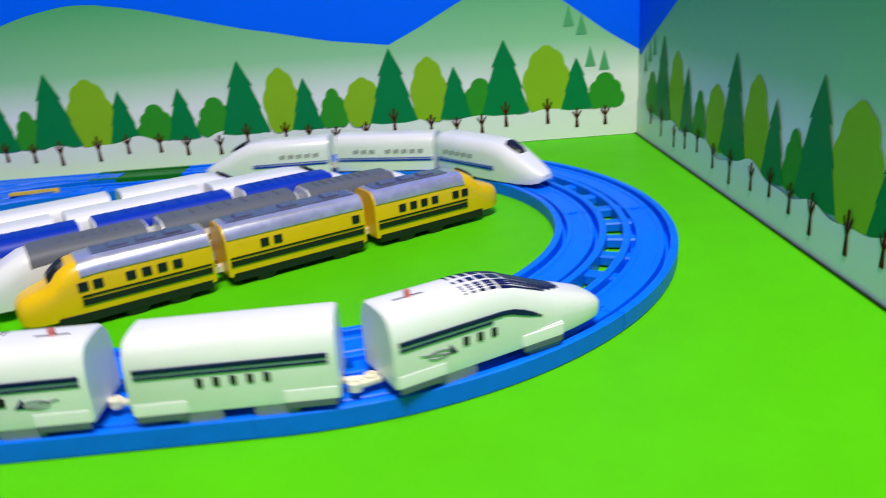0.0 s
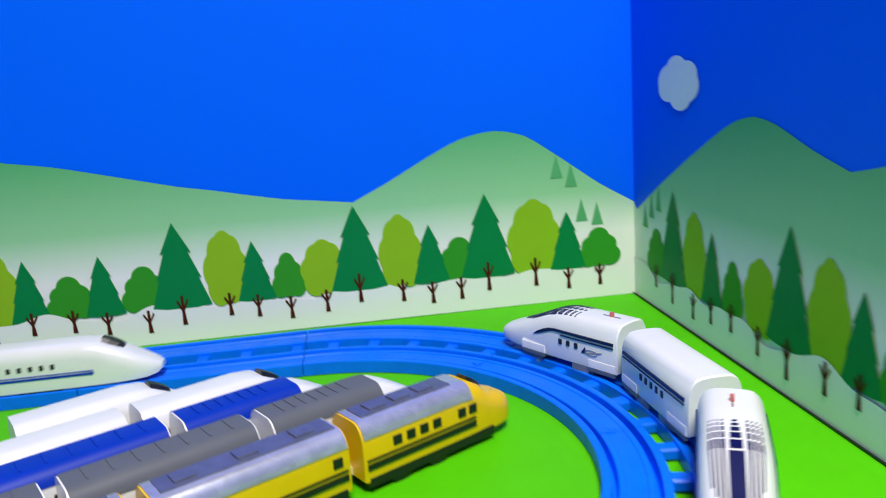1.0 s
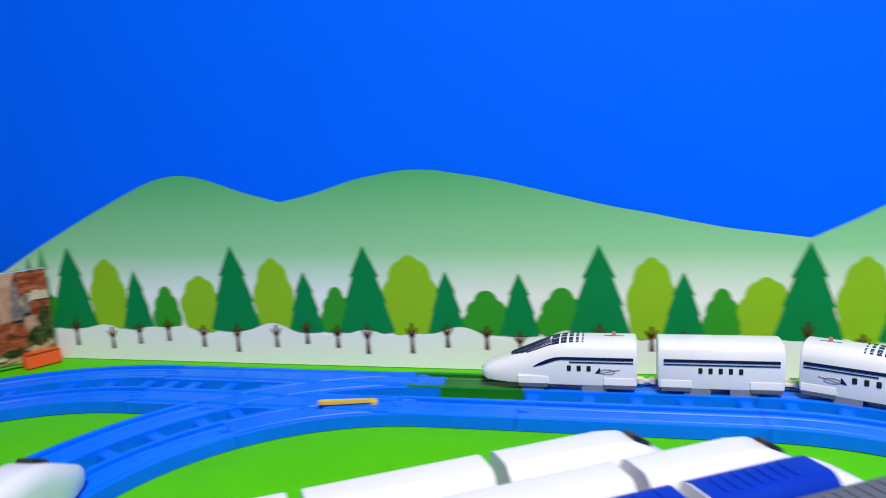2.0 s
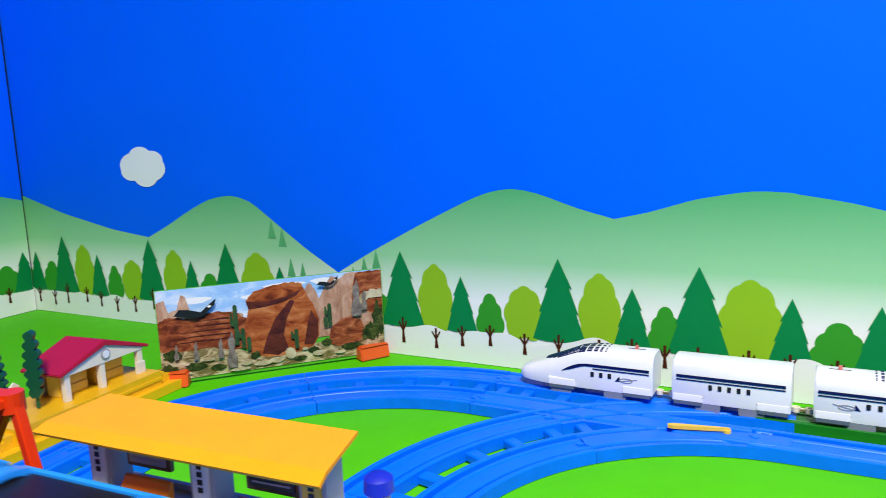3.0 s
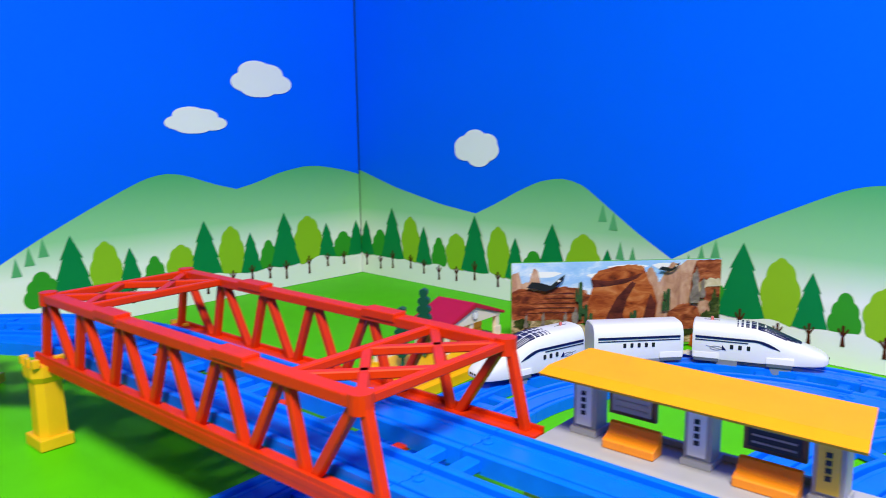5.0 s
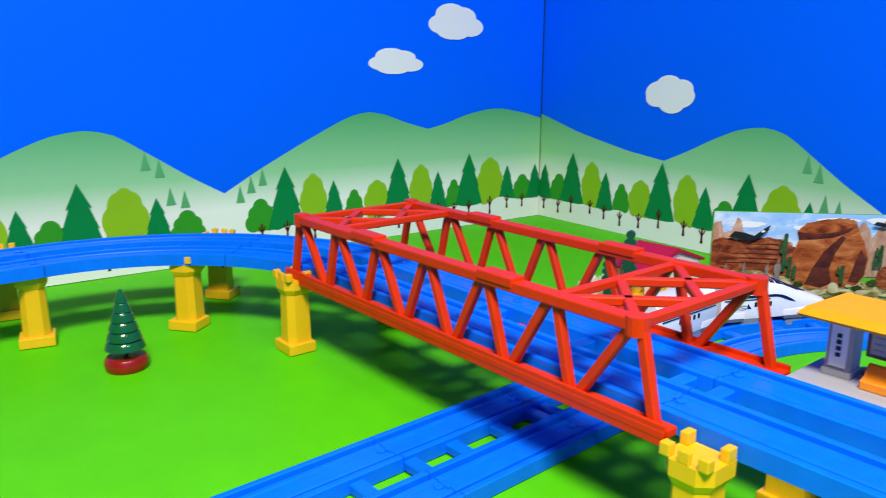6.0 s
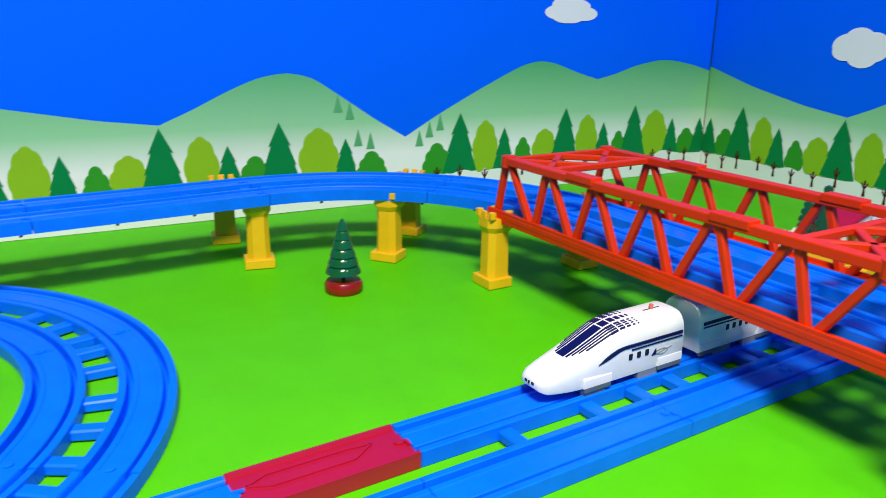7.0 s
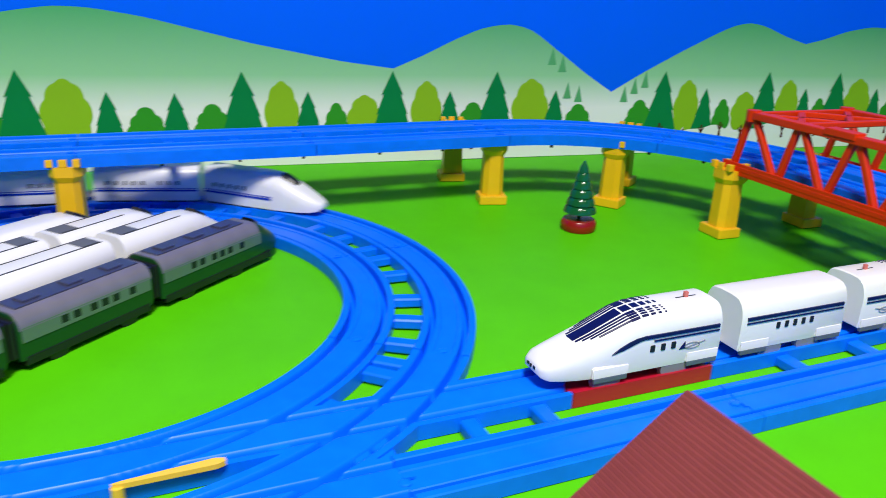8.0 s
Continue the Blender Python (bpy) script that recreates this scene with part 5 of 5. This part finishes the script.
    add_wheels(root, (a + .026, (n0 if lead else b) - .022), .0170, M_BLACK, .0088)
    for sx in ((-1,) if lead else (-1, 1)):
        bm = bmesh.new()
        box(bm, sx * (L / 2 - .002), sx * (L / 2 + .010), -.0022, .0022, .0085, .0115, .0006)
        lathe(bm, [(.0036, .0085), (.0036, .0130)], 12, (sx * (L / 2 + .007), 0))
        part("coupling", bm, M_IVORY, root, "pale plastic coupling hook")
    return root


def parked_train(cars, place, yaw, gap=.010):
    """Sets cars, each (thing, length, faces forward), in a row from the tail; place is the row's middle."""
    length = sum(c[1] for c in cars) + gap * (len(cars) - 1)
    s = -length / 2
    for ob, ln, fwd in cars:
        m = pose(place[0], place[1], 0, 0, 0, yaw) @ pose(s + ln / 2, 0, 0, 0, 0, 0 if fwd else 180)
        ob.matrix_basis = m
        s += ln + gap


CAB_WIN = (.024, .034, .044, .054, .074, .083)


M_YPANEL = mat("slate_roof_panel", (0.16, 0.17, 0.26), 0.25, metal=0.4, grain=0.25, scale=150)


def yellow_train():
    st = (M_BLACK, [(.0150, .0040), (.0205, .0012)])
    kw = dict(mats=M_YELLOWTRAIN, roof=M_SILVERROOF, stripe=st, group="yellow parked train", wide_windows=True, win_z=.0275, skirt=M_BLACK, nose=.046, panel=M_YPANEL)
    a = bullet_car("parked_train_car", "yellow inspection bullet train cab car with silver roof", .122, win_xs=CAB_WIN, blunt=True, **kw)
    b = bullet_car("parked_train_car", "yellow inspection train middle car with silver roof", .108, lead=False, win_xs=(.028, .038, .100), **kw)
    c = bullet_car("parked_train_car", "yellow inspection bullet train cab car with silver roof", .122, win_xs=CAB_WIN, blunt=True, **kw)
    parked_train([(a, .122, False), (b, .108, True), (c, .122, True)], (0.356, 0.562), 31, .009)


def parked_row(offset, shift, body, roof, stripe, label, cars=3, yaw=31, middle=(0.356, 0.562), cab=.124, **more):
    n = Vector((-math.sin(radians(yaw)), math.cos(radians(yaw))))
    d = Vector((math.cos(radians(yaw)), math.sin(radians(yaw))))
    p = Vector(middle) + n * offset + d * shift
    kw = dict(mats=body, roof=roof, stripe=stripe, group="parked trains")
    kw.update(more)
    row = []
    row.append((bullet_car("parked_train_car", label + " cab car", cab, **kw), cab, False))
    for _ in range(cars - 2):
        row.append((bullet_car("parked_train_car", label + " middle car", .104, lead=False, **kw), .104, True))
    row.append((bullet_car("parked_train_car", label + " cab car", cab, **kw), cab, True))
    parked_train(row, (p.x, p.y), yaw, .009)


yellow_train()
BLUE_ST = (M_BLUETRAIN, [(.0165, .0040), (.0220, .0010)])
parked_row(.044, -.031, M_WHITE, M_DKROOF, BLUE_ST, "white parked bullet train with grey roof")
parked_row(.081, -.070, M_WHITE, M_BLUETRAIN, BLUE_ST, "white parked bullet train with deep blue roof")
parked_row(.118, -.084, M_WHITE, None, BLUE_ST, "white parked bullet train with a long nose")
parked_row(.158, -.149, M_WHITE, None, BLUE_ST, "white parked bullet train beside the blue rails")
GST = (mat("grey_green_band", (0.11, 0.17, 0.12), 0.35), [(.0198, .0098)])
M_PURPLEROOF = mat("blue_grey_roof", (0.045, 0.05, 0.10), 0.3, grain=0.2)
M_LAVENDER = mat("lavender_grey_roof", (0.17, 0.16, 0.20), 0.3, grain=0.15)
WMID = (-0.519, -0.306)
parked_row(0, -.018, M_GREENTRAIN, M_LAVENDER, GST, "dark green and silver parked express train", yaw=135, middle=WMID, wide_windows=True, win_z=.0250, nose=.040, cab=.142, skirt=M_BLACK, height=.0378, panel=M_PURPLEROOF, gangway=M_BLACK, win_xs=(.032, .041, .054, .063, .072, .086))
parked_row(.042, -.012, M_WHITE, None, BLUE_ST, "white parked bullet train with dark roof panels", yaw=135, middle=WMID, roof_lines=True, height=.045)
parked_row(.081, -.035, M_WHITE, None, BLUE_ST, "white parked bullet train", yaw=135, middle=WMID, roof_lines=True, height=.045)
parked_row(.120, -.070, M_WHITE, None, BLUE_ST, "white parked bullet train near the curved rails", yaw=135, middle=WMID)


# ---- running trains: cars set along their line ----
def chain(*pieces):
    """One line of places from arcs and straights, with its running length."""
    pts = []
    for p in pieces:
        for (x, y), _ in p:
            if not pts or (Vector((x, y)) - pts[-1]).length > 1e-5:
                pts.append(Vector((x, y)))
    s = [0.0]
    for a, b in zip(pts, pts[1:]):
        s.append(s[-1] + (b - a).length)
    return pts, s


def on_line(track, s):
    pts, run = track
    if (pts[0] - pts[-1]).length < 1e-4:
        s = s % run[-1]
    if s <= 0:
        return pts[0] + (pts[1] - pts[0]).normalized() * s
    for i in range(len(run) - 1):
        if s <= run[i + 1]:
            return pts[i].lerp(pts[i + 1], (s - run[i]) / (run[i + 1] - run[i]))
    return pts[-1] + (pts[-1] - pts[-2]).normalized() * (s - run[-1])


def car_pose(track, s, length, z, flip=False):
    """The pose of a car whose middle is s along the line: its two axles stand on the line."""
    a, b = on_line(track, s - length * .28), on_line(track, s + length * .28)
    c, d = (a + b) / 2, b - a
    yaw = math.degrees(math.atan2(d.y, d.x)) + (180 if flip else 0)
    return pose(c.x, c.y, z, 0, 0, yaw)


def run_car(ob, track, times, offset, length, z, flip=False):
    """times: (seconds, distance of the train's front); keyed every tenth of a second."""
    rows = []
    for k in range(0, 81, 2):
        t = k / 10
        for (t0, s0), (t1, s1) in zip(times, times[1:]):
            if t0 <= t <= t1:
                rows.append((t, car_pose(track, s0 + (s1 - s0) * (t - t0) / (t1 - t0) - offset, length, z, flip)))
                break
    walk(ob, rows)


MAGLEV_LINE = chain(line((-0.3, EY - ROUT), (EC[1], EY - ROUT)), line((EC[1], EY - ROUT), (EC[0], EY - ROUT + PULL)), east_arc(-90, 90, 90), line((EC[0], EY + ROUT), (NC[0], EY + ROUT)), arc(NC[0], NC[1], ROUT, 90, 180 + TILT_W, 60), line(FAR0, along(FAR0, 1.2)))
OVAL = chain(arc(EC[0], EY, RIN, -90, 90, 90), line((EC[0], EY + RIN), (EC[1], EY + RIN)), arc(EC[1], EY, RIN, 90, 270, 90), line((EC[1], EY - RIN), (EC[0], EY - RIN)))
WEST_LINE = chain(line((LC[0] - LRO, LC[1] - .8), (LC[0] - LRO, LC[1])), arc(LC[0], LC[1], LRO, 180, 0, 90))
Q0 = on_circle(CC, E_RO, A_END)
ELEV_LINE = chain(line((Q0[0] + SDIR[0] * .6, Q0[1] + SDIR[1] * .6), Q0), arc(CC.x, CC.y, E_RO, A_END, A0, 40), line(bpt(-.165, h), bpt(.385, h)), arc(KC.x, KC.y, E_RO, A0, 0, 40), line((KC.x + E_RO, KC.y), (KC.x + E_RO, KC.y - .9)))

maglev = [(maglev_lead("white maglev train cab car with navy stripes, running on the rails"), LEAD, False), (maglev_mid("white maglev train middle car with navy stripes"), MIDDLE, False), (maglev_lead("white maglev train tail car with navy stripes"), LEAD, True)]
N700 = dict(mats=M_WHITE, stripe=(M_BLUETRAIN, [(.0175, .0018), (.0205, .0006)]), nose=.064, height=.0435, win_z=.0272)
oval_train = [(bullet_car("bullet_train_car", "white bullet train cab car with blue line, running", .130, group="running white train", **N700), .130, False),
              (bullet_car("bullet_train_car", "white bullet train middle car with blue line, running", .104, lead=False, group="running white train", **N700), .104, False),
              (bullet_car("bullet_train_car", "white bullet train tail car with blue line, running", .130, group="running white train", **N700), .130, True)]
N700["height"], N700["win_z"] = .0425, .0262
west_train = [(bullet_car("bullet_train_car", "white bullet train cab car running under the elevated rails", .130, group="train under the viaduct", skirt=M_SKIRT, **N700), .130, False),
              (bullet_car("bullet_train_car", "white bullet train middle car running under the elevated rails", .104, lead=False, group="train under the viaduct", skirt=M_SKIRT, **N700), .104, False),
              (bullet_car("bullet_train_car", "white bullet train tail car under the elevated rails", .130, group="train under the viaduct", skirt=M_SKIRT, **N700), .130, True)]


def open_coach(label):
    """A sky-blue open coach with a dark sunken roof and a hoop at each end."""
    root = thing("blue_coach", Matrix.Identity(4), label, "toy train", "blue train on the viaduct")
    L = .098
    for s in (-1, 1):
        bm = bmesh.new()
        box(bm, -L / 2, L / 2, s * .0165 - .0015, s * .0165 + .0015, .008, .0290, .0006)
        part("side", bm, M_SKYBLUE, root)
        bm = bmesh.new()
        box(bm, -L / 2 + .006, L / 2 - .006, s * .0183 - .0004, s * .0183 + .0004, .013, .019)
        part("lettering_bar", bm, M_WHITE, root)
        bm = bmesh.new()
        hoop = []
        for k in range(13):
            a = math.pi * k / 12
            y, z = -.0178 * math.cos(a), .0260 + .0070 * math.sin(a)
            hoop.append([(s * L / 2 - s * .005 - .005, y, z), (s * L / 2 - s * .005 + .005, y, z), (s * L / 2 - s * .005 + .005, y * .86, z - .003), (s * L / 2 - s * .005 - .005, y * .86, z - .003)])
        loft(bm, hoop)
        part("hoop", bm, M_SKYBLUE, root)
    bm = bmesh.new()
    box(bm, -L / 2 + .001, L / 2 - .001, -.0150, .0150, .008, .0276, .001)
    part("dark_load", bm, M_BLACK, root, "dark grey load")
    add_wheels(root, (-.026, .026), .0125, M_BLACK, .0088)
    return root


blue_train = [(open_coach("sky-blue open toy coach with a dark grey load"), .098, False) for _ in range(3)]


def motions():
    """Everything that moves."""
    # distance of the maglev's nose along its line
    nose = [(0.0, 0.859), (0.5, 1.067), (1.0, 1.280), (1.2, 1.364), (2.3, 1.822), (2.5, 1.866), (3.0, 1.976), (3.5, 2.083), (4.0, 2.193), (4.5, 2.304), (5.0, 2.419), (6.3, 2.694), (6.5, 2.740), (7.0, 2.848), (7.5, 2.959), (8.0, 3.068)]
    off = 0.0
    for ob, ln, flip in maglev:
        run_car(ob, MAGLEV_LINE, nose, off + ln / 2, ln, RAIL_TOP, flip)
        off += ln + TAIL_GAP
    off = 0.0
    for ob, ln, flip in oval_train:
        run_car(ob, OVAL, [(0.0, .784), (0.5, .952), (1.0, 1.144), (1.2, 1.218), (2.3, 1.68), (8.0, 2.85)], off + ln / 2, ln, RAIL_TOP, flip)
        off += ln + .010
    off = 0.0
    for ob, ln, flip in west_train:
        run_car(ob, WEST_LINE, [(0.0, -1.2), (7.7, .920), (8.0, 1.038)], off + ln / 2, ln, RAIL_TOP, flip)
        off += ln + .010
    off = 0.0
    for ob, ln, flip in blue_train:
        run_car(ob, ELEV_LINE, [(0.0, .80), (2.3, 1.164), (4.0, 1.946), (8.0, 2.3)], off + ln / 2, ln, DECK + RAIL_TOP, flip)
        off += ln + .010


motions()
